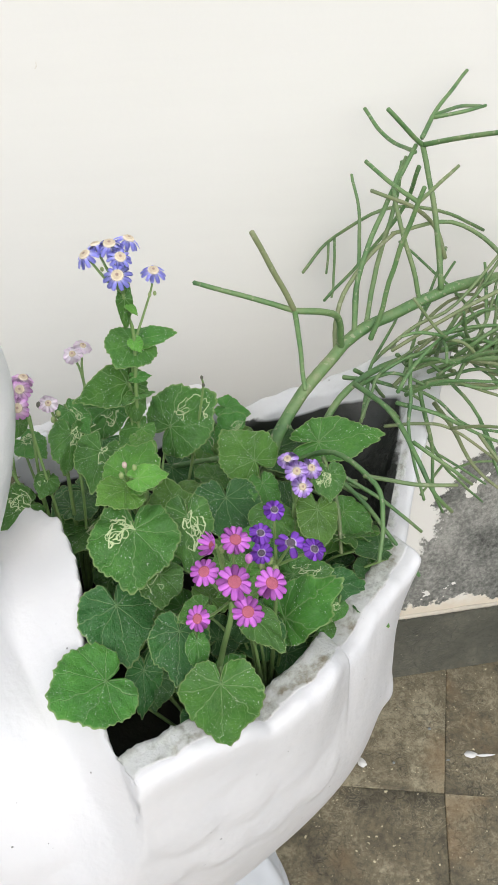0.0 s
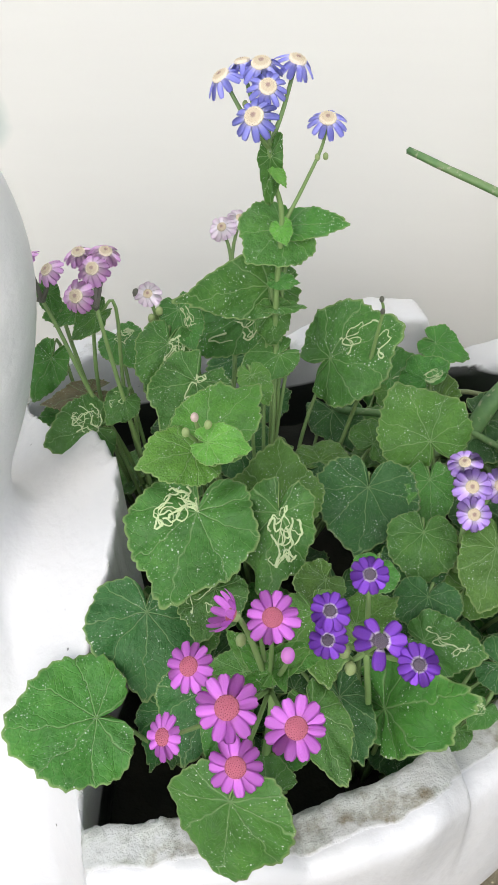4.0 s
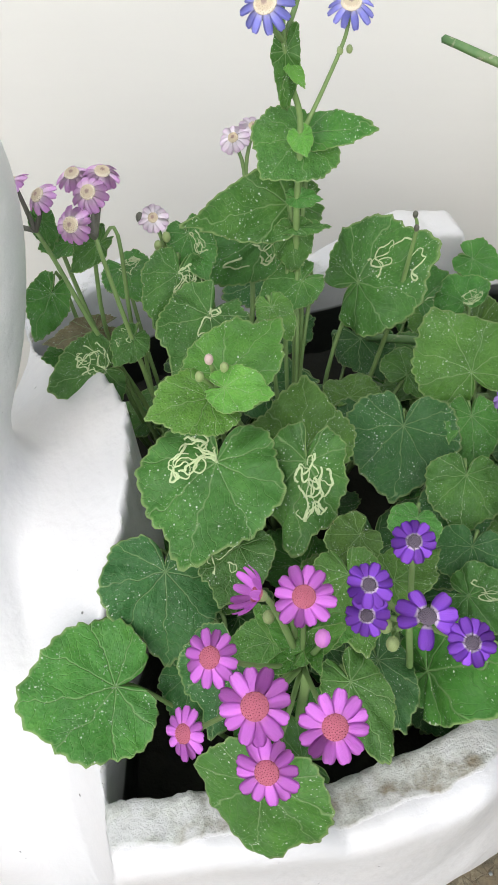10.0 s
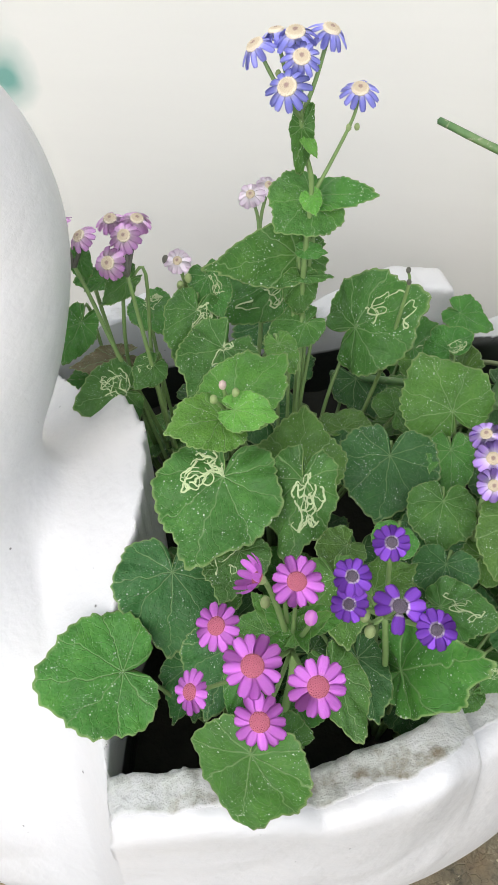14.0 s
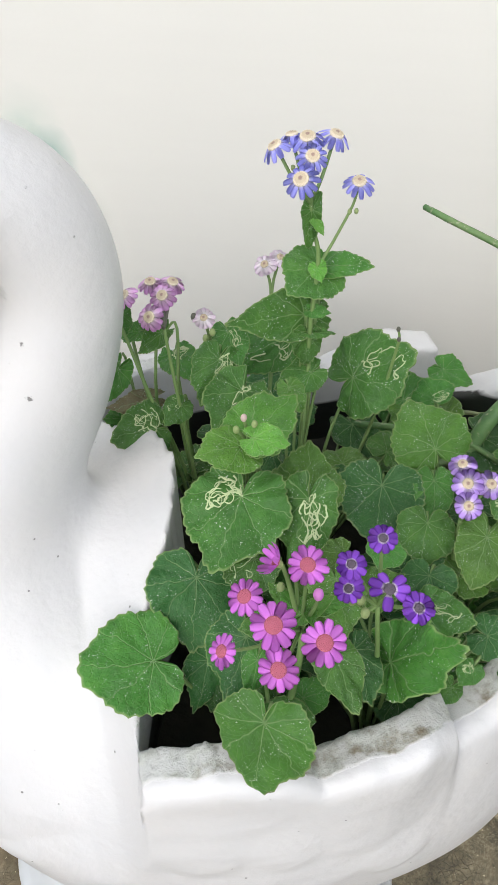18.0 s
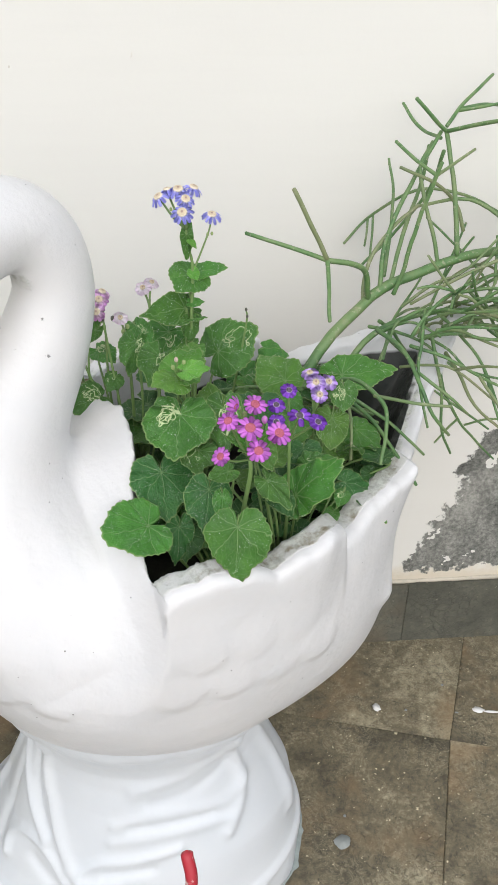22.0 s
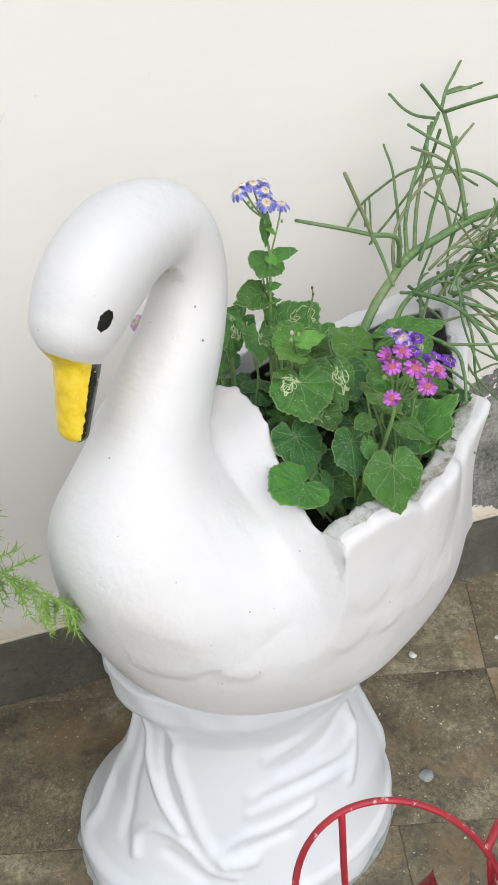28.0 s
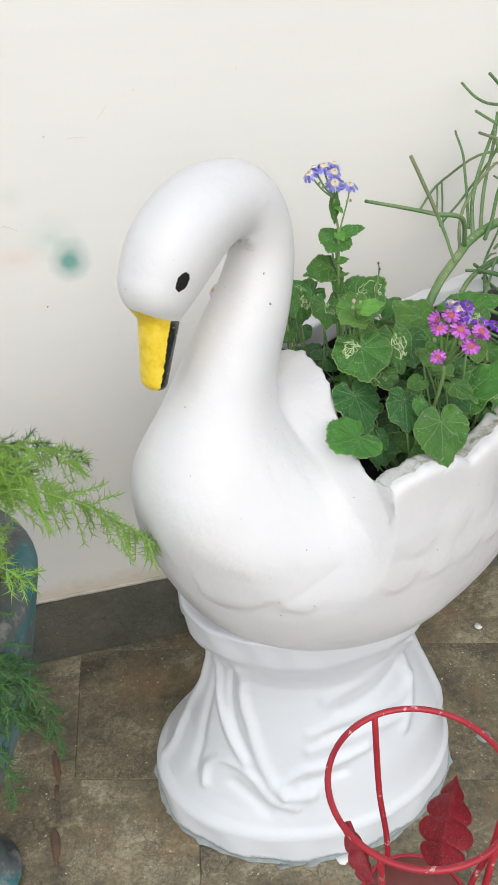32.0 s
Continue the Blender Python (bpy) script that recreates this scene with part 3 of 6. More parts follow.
def iso_mesh(name, field, lo, hi, step):
    """The surface field(x, y, z) = 0 (negative inside) as a smooth closed quad mesh."""
    ax = [np.arange(a, b + step, step) for a, b in zip(lo, hi)]
    X, Y, Z = np.meshgrid(*ax, indexing="ij")
    f = field(X, Y, Z)
    neg = f < 0
    corners = [(i, j, k) for i in (0, 1) for j in (0, 1) for k in (0, 1)]
    nx, ny, nz = (d - 1 for d in f.shape)
    count = sum(neg[i:nx + i, j:ny + j, k:nz + k].astype(np.int8) for i, j, k in corners)
    cells = np.argwhere((count > 0) & (count < 8))
    index = -np.ones((nx, ny, nz), int)
    index[tuple(cells.T)] = np.arange(len(cells))
    acc = np.zeros((len(cells), 3))
    num = np.zeros(len(cells))
    for c in corners:
        for d in range(3):
            if c[d]:
                continue
            e = list(c)
            e[d] = 1
            fa = f[tuple((cells + c).T)]
            fb = f[tuple((cells + e).T)]
            cross = (fa < 0) != (fb < 0)
            t = np.where(cross, fa / np.where(cross, fa - fb, 1), 0)
            p = np.array(c, float)[None] + t[:, None] * (np.array(e) - np.array(c))[None]
            acc += np.where(cross[:, None], p, 0)
            num += cross
    verts = (cells + acc / num[:, None]) * step + np.array(lo)
    h = step * 0.5
    for _ in range(2):
        v = verts.T
        val = field(*v)
        grad = np.stack([(field(*(v + np.eye(3)[d][:, None] * h)) - field(*(v - np.eye(3)[d][:, None] * h))) / (2 * h) for d in range(3)], 1)
        g2 = np.maximum((grad ** 2).sum(1), 0.05)
        verts = verts - np.clip(val / g2, -h, h)[:, None] * grad * 0.8
    faces = []
    for d in range(3):
        a, b = [q for q in range(3) if q != d]
        sl0, sl1 = [slice(None)] * 3, [slice(None)] * 3
        sl0[d], sl1[d] = slice(0, -1), slice(1, None)
        edge = neg[tuple(sl0)] != neg[tuple(sl1)]
        for e in np.argwhere(edge):
            if e[a] == 0 or e[b] == 0 or e[a] >= f.shape[a] - 1 or e[b] >= f.shape[b] - 1:
                continue
            quad = []
            for da, db in ((-1, -1), (0, -1), (0, 0), (-1, 0)):
                q = e.copy()
                q[a] += da
                q[b] += db
                quad.append(int(index[tuple(q)]))
            flip = neg[tuple(e)] != (d == 1)
            faces.append(quad if flip else quad[::-1])
    me = bpy.data.meshes.new(name)
    me.from_pydata(verts.tolist(), [], faces)
    me.update()
    return me


def smin(a, b, k):
    h = np.clip(0.5 + 0.5 * (b - a) / k, 0, 1)
    return b + (a - b) * h - k * h * (1 - h)


def smax(a, b, k):
    return -smin(-a, -b, k)

# ---------------------------------------------------------------- the setting
WALL_Y = 1.474
bm = box_bm(-4, 5, WALL_Y, WALL_Y + 0.2, -0.1, 3.2)
wall = tagged(part("wall_back", bm, MAT_WALL, smooth=False), "cream painted plaster wall, flaked to grey cement low down", "wall", kind="structure")
bm = box_bm(-40, 40, -1.3, WALL_Y + 0.05, -0.1, -0.003)
floor = tagged(part("floor", bm, MAT_GROUT, smooth=False), "worn mottled brown stone tile floor with dark joints", "floor", kind="structure")

# unseen ground added out front; its pale top throws light up under the swan
MAT_BOUNCE = plain("pale_bounce_ground", (0.58, 0.56, 0.52), 0.9, 0.2, 3)
bm = box_bm(-40, 40, -60, -1.3, -0.2, 0.004)
tagged(part("ground", bm, MAT_BOUNCE, smooth=False), "unseen pale ground added before the tiled floor to bounce light up", "ground", kind="structure")

# thin scratches and ticks in the wall paint
MAT_MARK = plain("dark_scratch", (0.22, 0.19, 0.16), 0.9, 0.3, 200)
MAT_MARK2 = plain("faint_scratch", (0.64, 0.61, 0.55), 0.9, 0.2, 200)


def scratch(points, r, mat):
    bm = bmesh.new()
    tube(bm, [(x, WALL_Y - 0.0002, z) for x, z in catmull(points, 4)], r, 5)
    part("scratch", bm, mat, wall)


scratch([(0.056, 1.275), (0.058, 1.278), (0.058, 1.282)], 0.0007, MAT_MARK2)
scratch([(-0.196, 1.222), (-0.184, 1.233), (-0.176, 1.245)], 0.0004, MAT_MARK2)
scratch([(-0.250, 1.197), (-0.236, 1.198), (-0.215, 1.194)], 0.0004, MAT_MARK2)
scratch([(-0.405, 1.060), (-0.388, 1.060), (-0.369, 1.049)], 0.0006, MAT_MARK2)
scratch([(-0.345, 0.896), (-0.3455, 0.8975)], 0.0018, MAT_MARK)
scratch([(-0.29, 1.205), (-0.2905, 1.2065)], 0.0014, MAT_MARK)
scratch([(0.60, 1.39), (0.603, 1.395)], 0.0016, MAT_MARK2)
scratch([(-0.125, 1.262), (-0.124, 1.265)], 0.0013, MAT_MARK2)


# skirting of stone slabs, and the bead of plaster on top of it
base = tagged(empty("baseboard"), "dark grey brown stone skirting along the wall", "skirting", kind="structure")
edges = [-4, -2.6, -1.45, 0.12, 0.60, 1.1, 1.7, 2.8, 5]
for a, b_ in zip(edges, edges[1:]):
    part("slab", box_bm(a + 0.0004, b_ - 0.0004, WALL_Y - 0.011, WALL_Y - 0.0005, -0.002, 0.178, 0.0008), MAT_SKIRT, base, smooth=False)
MAT_BEAD = plain("grubby_plaster_bead", (0.50, 0.46, 0.38), 0.85, 0.25, 50, 0.003)
bm = bmesh.new()
pts = [(-4 + 0.03 * i, WALL_Y - 0.001 + 0.0015 * noise.noise((i * 0.9, 0, 0)), 0.1815 + 0.002 * noise.noise((i * 0.6, 3, 0))) for i in range(300)]
tube(bm, pts, [0.0055 + 0.002 * noise.noise((i * 0.8, 7, 1)) for i in range(300)], 6)
tagged(part("trim", bm, MAT_BEAD), "thin uneven plaster bead above the stone skirting", "trim", kind="structure")

# ---------------------------------------------------------------- the swan planter
SWAN = pose(0.02, 1.0, 0, 0, 0, 28.15)
HULL_Z = [0.466, 0.486, 0.514, 0.570, 0.657, 0.75, 0.83, 0.90, 0.955, 1.02]


def table(values, z):
    """Smooth value at height z."""
    fine = catmull(list(zip(HULL_Z, values)), 8)
    return np.interp(z, fine[:, 0], fine[:, 1])


HULL_FRONT = [-0.045, -0.105, -0.155, -0.217, -0.258, -0.280, -0.285, -0.277, -0.252, -0.20]
HULL_BACK = [0.20, 0.278, 0.332, 0.378, 0.405, 0.443, 0.514, 0.592, 0.645, 0.69]
HULL_WIDE = [0.11, 0.17, 0.206, 0.247, 0.266, 0.271, 0.273, 0.273, 0.275, 0.275]
HULL_MID = [0.055, 0.06, 0.06, 0.07, 0.08, 0.095, 0.115, 0.13, 0.14, 0.15]
HULL_STERN = [2.3, 2.4, 2.6, 2.65, 2.4, 1.85, 1.45, 1.22, 1.12, 1.1]
NECK = catmull([(-0.165, 0.83, 0.085), (-0.142, 0.925, 0.074), (-0.109, 0.995, 0.063), (-0.071, 1.06, 0.053), (-0.048, 1.125, 0.045), (-0.057, 1.178, 0.045),
                (-0.090, 1.206, 0.049), (-0.145, 1.200, 0.056), (-0.192, 1.166, 0.057), (-0.217, 1.135, 0.050)], 7)


def hull(s, w, z, inset=0.0):
    sf, sb, hw, sm, ps = (table(q, z) for q in (HULL_FRONT, HULL_BACK, HULL_WIDE, HULL_MID, HULL_STERN))
    # the third wing feather flares outwards and ends in a free edge
    flare = np.interp(s, [0.186, 0.196, 0.24, 0.32, 0.344, 0.352], [0.0, -0.018, -0.006, 0.022, 0.026, 0.0]) * np.clip((z - 0.68) / 0.18, 0, 1) ** 2
    u = np.where(s < sm, (sm - s) / (sm - sf - inset), (s - sm) / (sb - sm - inset * np.clip(2.6 - ps, 1, 1.5)))
    v = np.maximum(np.abs(w) - flare, 0) / (hw - inset)
    u, v = np.maximum(u, 1e-6), np.maximum(v, 1e-6)
    k = np.clip((s - sm) / 0.06, 0, 1)
    p = 2 + (ps - 2) * k * k * (3 - 2 * k)
    rho = (u ** p + v ** p) ** (1 / p)
    return (rho - 1) * (hw - inset) * 0.85


def rim(s, w):
    near = np.interp(s, [-0.07, -0.05, 0.0, 0.05, 0.070, 0.078, 0.12, 0.165, 0.186, 0.194, 0.226, 0.30, 0.342, 0.35, 0.39, 0.50, 0.60, 0.645],
                     [0.840, 0.850, 0.868, 0.862, 0.850, 0.846, 0.862, 0.866, 0.857, 0.822, 0.833, 0.853, 0.862, 0.822, 0.837, 0.895, 0.942, 0.958])
    far = np.interp(s, [-0.02, 0.03, 0.10, 0.19, 0.226, 0.283, 0.338, 0.352, 0.40, 0.45, 0.6], [0.0, 0.013, 0.020, 0.012, 0.028, 0.036, 0.022, 0.018, 0.026, 0.018, 0.0])
    near = near + far * np.clip(w / 0.05, 0, 1)
    return near + 0.002 * np.sin(s * 61 + w * 9) + 0.0015 * np.sin(s * 133) + 0.0006 * np.sin(s * 290 + w * 70)


def cut_line(aw):
    return np.interp(aw, [0, 0.02, 0.05, 0.08, 0.10, 0.12, 0.15, 0.19, 0.25, 0.3], [0.021, 0.019, 0.011, -0.002, -0.014, -0.026, -0.036, -0.047, -0.056, -0.06])


def swan_field(s, w, z):
    aw = np.abs(w)
    body = hull(s, w, z)
    # two rows of soft rounded feather tips along the flank, each raised at its lower edge
    for z0, first, count, high in ((0.705, -0.235, 7, 0.0026), (0.762, -0.205, 6, 0.0018)):
        for i in range(count):
            s0 = first + 0.0635 * i
            rho = np.sqrt(((s - s0) / 0.037) ** 2 + ((z - z0) / 0.040) ** 2)
            tongue = np.clip((1.0 - rho) * 3.2, 0, 1)
            body = body - high * (0.8 + 0.2 * math.sin(i * 2.3)) * tongue * np.clip((z0 + 0.035 - z) / 0.05, 0, 1) * (np.abs(w) > 0.06)
    # long wing feathers: each laps over the next and ends at a notch of the rim
    for at, lean, low, step in ((0.190, 0.30, 0.62, 0.0012), (0.262, 0.36, 0.56, 0.001), (0.346, 0.16, 0.55, 0.005)):
        edge = s - at + lean * np.maximum(0.86 - z, 0) - 0.9 * np.maximum(0.72 - z, 0) ** 2
        fade = np.clip((z - low) * 9, 0, 1)
        body = body - step * fade * np.exp(-np.maximum(-edge, 0) / 0.05) * np.clip(0.5 - edge / 0.02, 0, 1) * (np.abs(w) > 0.03)
    # blunt feather end that stands out under the third feather
    body = body - 0.006 * np.exp(-(((s - 0.318) / 0.022) ** 2 + ((z - 0.655) / 0.022) ** 2))
    # folds of the breast, beside the keel
    keel = np.abs(np.abs(w) - (0.055 + 0.55 * np.maximum(0.93 - z, 0)))
    body = body - 0.002 * np.exp(-(keel / 0.012) ** 2) * np.clip((-0.16 - s) * 12, 0, 1) * np.clip((z - 0.72) * 9, 0, 1)
    crease = (z - 0.70) - 0.55 * (s + 0.18)
    body = body + 0.0012 * np.exp(-(crease / 0.007) ** 2) * np.clip((-0.06 - s) * 14, 0, 1) * np.clip((s + 0.24) * 14, 0, 1)
    # hand-smoothed unevenness
    body = body - 0.0018 * np.sin(s * 19 + z * 13) * np.sin(z * 23 + w * 17)
    # closed back in front of the opening, open bowl behind it
    cut = cut_line(aw)
    ridge_z = np.interp(s, [-0.32, -0.16, -0.075, -0.045, -0.03, 0.0, 0.02, 0.05], [0.925, 0.925, 0.898, 0.915, 0.925, 0.944, 0.950, 0.955])
    steep = np.interp(s, [-0.3, -0.154, -0.1, -0.05], [4.6, 4.0, 2.4, 0.0]) * aw * aw
    saddle = np.interp(aw, [0, 0.05, 0.08, 0.10, 0.12, 0.15, 0.19, 0.25, 0.3], [0, 0.007, 0.015, 0.023, 0.030, 0.043, 0.060, 0.074, 0.09])
    top = ridge_z - steep - saddle * np.interp(s, [-0.154, -0.05], [0.0, 1.0])
    top = top + 0.0012 * np.sin(s * 47 + w * 31) * np.sin(w * 39 + 1.3)
    closed = smax(body, (z - top) * 0.8, np.interp(s, [-0.15, -0.07, -0.03, 0.0], [0.10, 0.07, 0.035, 0.016]))
    bowl = smax(body, (z - rim(s, w)) * 0.8, 0.014)
    f = np.where(s < cut, closed, bowl)
    hollow = np.maximum(hull(s, w, z, 0.040), np.maximum(0.70 - z, (cut - s) * 0.95))
    f = np.maximum(f, -hollow)
    # neck and head: swept balls
    nf = np.full(np.shape(s), 9.0)
    for (s0, z0, r0), (s1, z1, r1) in zip(NECK, NECK[1:]):
        ds, dz = s1 - s0, z1 - z0
        t = np.clip(((s - s0) * ds + (z - z0) * dz) / (ds * ds + dz * dz), 0, 1)
        r = r0 + (r1 - r0) * t
        nf = np.minimum(nf, np.sqrt((s - s0 - t * ds) ** 2 + w ** 2 + (z - z0 - t * dz) ** 2) - r)
    f = smin(f, np.where(s < cut, nf, np.maximum(nf, 0.07)), 0.06)
    # bill
    ds, dz = -0.022, -0.086
    t = np.clip(((s + 0.222) * ds + (z - 1.095) * dz) / (ds * ds + dz * dz), 0, 1)
    along = ((s + 0.222) * ds + (z - 1.095) * dz) / (ds * ds + dz * dz) - t
    across = ((s + 0.222) * -dz + (z - 1.095) * ds) / math.hypot(ds, dz)
    bill = np.sqrt((across / (0.0275 - 0.0125 * t)) ** 2 + (w / (0.029 - 0.006 * t)) ** 2 + (along * 0.089 / 0.014) ** 2) - 1
    f = smin(f, bill * 0.015, 0.007)
    return f


me = iso_mesh("swan_planter", swan_field, (-0.33, -0.31, 0.38), (0.72, 0.31, 1.30), 0.005)
co = np.empty(len(me.vertices) * 3)
me.vertices.foreach_get("co", co)
co = co.reshape(-1, 3)
nrm = np.empty(len(me.vertices) * 3)
me.vertices.foreach_get("normal", nrm)
nrm = nrm.reshape(-1, 3)
s_, w_, z_ = co.T
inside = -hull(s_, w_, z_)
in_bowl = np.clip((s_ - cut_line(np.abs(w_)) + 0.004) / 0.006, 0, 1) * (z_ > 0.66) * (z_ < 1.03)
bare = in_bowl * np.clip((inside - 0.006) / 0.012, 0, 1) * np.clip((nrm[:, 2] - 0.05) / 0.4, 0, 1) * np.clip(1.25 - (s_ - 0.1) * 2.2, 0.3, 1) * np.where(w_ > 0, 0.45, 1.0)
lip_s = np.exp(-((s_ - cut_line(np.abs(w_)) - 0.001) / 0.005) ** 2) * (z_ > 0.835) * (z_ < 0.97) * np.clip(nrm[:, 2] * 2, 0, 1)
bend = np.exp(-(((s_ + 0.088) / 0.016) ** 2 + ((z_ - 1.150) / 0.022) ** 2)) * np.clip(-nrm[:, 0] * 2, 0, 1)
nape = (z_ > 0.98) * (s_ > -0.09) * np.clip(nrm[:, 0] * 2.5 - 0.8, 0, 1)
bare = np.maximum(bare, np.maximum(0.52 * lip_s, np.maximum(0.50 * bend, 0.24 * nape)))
# how far a point belongs to the near-black lower wall of the hollow
dark_lining = in_bowl * np.clip((inside - 0.018) / 0.006, 0, 1) * np.clip((0.828 + 0.28 * np.maximum(s_ - 0.25, -0.05) - z_) / 0.03, 0, 1)
for key, val in (("bare", bare), ("dark_lining", dark_lining)):
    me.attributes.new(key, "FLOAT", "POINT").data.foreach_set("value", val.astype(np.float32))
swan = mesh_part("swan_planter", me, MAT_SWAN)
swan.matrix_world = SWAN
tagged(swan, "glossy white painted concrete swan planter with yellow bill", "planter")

# soil in the hollow
bm = bmesh.new()
bmesh.ops.create_grid(bm, x_segments=60, y_segments=46, size=0.5)
for v in bm.verts:
    v.co.x = v.co.x * 1.02 + 0.235
    v.co.y *= 0.56
    v.co.z = 0.745 + 0.012 * noise.noise(v.co * 14) + 0.006 * noise.noise(v.co * 45)
inner = [f for f in bm.faces if hull(np.array(f.calc_center_median().x), np.array(f.calc_center_median().y), np.array(0.75), 0.03) > 0
         or f.calc_center_median().x < cut_line(abs(f.calc_center_median().y)) - 0.01]
bmesh.ops.delete(bm, geom=inner, context="FACES")
soil = part("soil", bm, MAT_SOIL)
soil.matrix_world = SWAN
tagged(soil, "dark damp lumpy soil inside the swan planter", "soil", kind="stuff")


# pedestal: flared foot with draped folds; each fold runs over the skirt as (angle in degrees, height), -90 faces the street
FOLDS = [
    (0.011, 0.011, [(-143, 0.40), (-146, 0.33), (-138, 0.27), (-131, 0.216), (-122, 0.168), (-111, 0.145), (-101, 0.148)]),
    (0.010, 0.009, [(-166, 0.37), (-162, 0.30), (-154, 0.26), (-147, 0.23), (-137, 0.195)]),
    (-0.007, 0.007, [(-155, 0.38), (-154, 0.31), (-146, 0.25), (-137, 0.21)]),
    (0.012, 0.011, [(178, 0.36), (180, 0.27), (175, 0.19), (181, 0.13), (181, 0.09)]),
    (-0.007, 0.009, [(190, 0.34), (192, 0.26), (195, 0.19), (200, 0.13)]),
    (0.010, 0.008, [(-152, 0.125), (-155, 0.155), (-151, 0.180), (-141, 0.185), (-130, 0.168), (-120, 0.138), (-107, 0.124)]),
    (-0.007, 0.010, [(-140, 0.150), (-130, 0.135), (-120, 0.112)]),
    (0.009, 0.009, [(-114, 0.150), (-116, 0.173), (-108, 0.195), (-100, 0.20), (-84, 0.212), (-70, 0.222)]),
    (-0.007, 0.009, [(-106, 0.17), (-96, 0.178), (-84, 0.185)]),
    (0.006, 0.014, [(-35, 0.40), (-44, 0.37), (-69, 0.352), (-92, 0.33)]),
    (0.006, 0.012, [(-30, 0.30), (-42, 0.275), (-61, 0.284), (-87, 0.282), (-103, 0.265)]),
    (-0.004, 0.010, [(-36, 0.345), (-58, 0.318), (-84, 0.307)]),
    (0.006, 0.011, [(-44, 0.245), (-64, 0.251), (-85, 0.247), (-104, 0.235)]),
    (-0.004, 0.008, [(-50, 0.265), (-72, 0.268), (-94, 0.262)]),
    (0.009, 0.012, [(-37, 0.41), (-31, 0.33), (-34, 0.27), (-46, 0.22)]),
    (0.008, 0.014, [(-14, 0.38), (-6, 0.27), (-10, 0.15)]),
    (0.009, 0.014, [(30, 0.38), (40, 0.25), (30, 0.12)]),
    (0.009, 0.014, [(75, 0.38), (85, 0.25), (78, 0.12)]),
    (0.009, 0.014, [(130, 0.38), (120, 0.25), (128, 0.12)]),
]


def drape(ang, z):
    total = np.zeros(np.shape(ang))
    for high, width, line in FOLDS:
        line = catmull([(p[0], p[1], 0) for p in line], 2)[:, :2]
        near = np.full(np.shape(ang), 9.0)
        for (a0, z0), (a1, z1) in zip(line, line[1:]):
            da = ((ang - a0 + 180) % 360 - 180) * 0.0037
            dz = z - z0
            ea, ez = (a1 - a0) * 0.0037, z1 - z0
            t = np.clip((da * ea + dz * ez) / (ea * ea + ez * ez), 0, 1)
            near = np.minimum(near, (da - t * ea) ** 2 + (dz - t * ez) ** 2)
        total = total + 0.75 * high * np.exp(-near / (width * width))
    return total


def ped_field(x, y, z):
    k = np.interp(z, [0.0, 0.066, 0.074, 0.085, 0.11, 0.16, 0.22, 0.28, 0.33, 0.36, 0.385, 0.41, 0.432, 0.438, 0.45, 0.5],
                  [1.0, 0.995, 0.98, 0.945, 0.905, 0.845, 0.765, 0.685, 0.635, 0.62, 0.645, 0.69, 0.72, 0.75, 0.765, 0.77])
    x = x - np.interp(z, [0, 0.06, 0.18, 0.45], [0, 0, 0.03, 0.03])
    ang = np.degrees(np.arctan2(y, x))
    plain_skin = (np.sqrt((x / (0.302 * k)) ** 2 + (y / (0.236 * k)) ** 2) - 1) * 0.25 * k
    close = np.abs(plain_skin) < 0.035
    folds = np.zeros(np.shape(z))
    folds[close] = drape(ang[close], z[close])
    lip = 0.0022 * np.sin(ang * 0.11) * np.clip((z - 0.38) * 20, 0, 1) + 0.001 * np.sin(ang * 0.31 + z * 60) * np.clip((z - 0.38) * 20, 0, 1)
    edge = 0.003 * np.sin(ang * 0.23) * np.clip((0.06 - z) * 40, 0, 1)
    rho = np.sqrt((x / (0.302 * k)) ** 2 + (y / (0.236 * k)) ** 2)
    return np.maximum((rho - 1) * 0.25 * k - folds - lip - edge, np.maximum(z - 0.50, 0.002 - z))


me = iso_mesh("pedestal", ped_field, (-0.33, -0.27, -0.02), (0.36, 0.27, 0.52), 0.0055)
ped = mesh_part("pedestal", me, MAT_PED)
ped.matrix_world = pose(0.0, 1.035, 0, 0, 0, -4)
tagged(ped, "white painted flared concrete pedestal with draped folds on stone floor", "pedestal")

# dried pale paint that ran down onto the floor round the foot
MAT_RUN = plain("dried_pale_blue_paint", (0.30, 0.34, 0.33), 0.7, 0.35, 60)
bm = bmesh.new()
n = 150
ring = []
for f, z in ((0.97, 0.0018), (1.0, 0.0018), (1.015, 0.0002)):
    loop = []
    for i in range(n):
        a = 2 * math.pi * i / n
        c, s = math.cos(a), math.sin(a)
        k = 1.0 + 0.045 * max(0, noise.noise((c * 4, s * 4, 2))) + 0.03 * max(0, noise.noise((c * 14, s * 14, 5)))
        k = 0.97 if f < 1 else k * f
        loop.append(bm.verts.new((0.302 * k * c, 0.236 * k * s, z)))
    ring.append(loop)
for a, b_ in zip(ring, ring[1:]):
    for i in range(n):
        bm.faces.new((a[i], b_[i], b_[(i + 1) % n], a[(i + 1) % n]))
run = part("paint_run", bm, MAT_RUN, floor)
run.matrix_basis = pose(0.0, 1.035, 0.0008, 0, 0, -4)

# ---------------------------------------------------------------- the flowering plants
def attach(ob, parent):
    ob.parent = parent
    ob.matrix_parent_inverse = parent.matrix_basis.inverted()
    return ob


def plant(name, at, label, category="plant"):
    e = empty(name)
    e.matrix_basis = Matrix.Translation(at)
    return tagged(e, label, category)


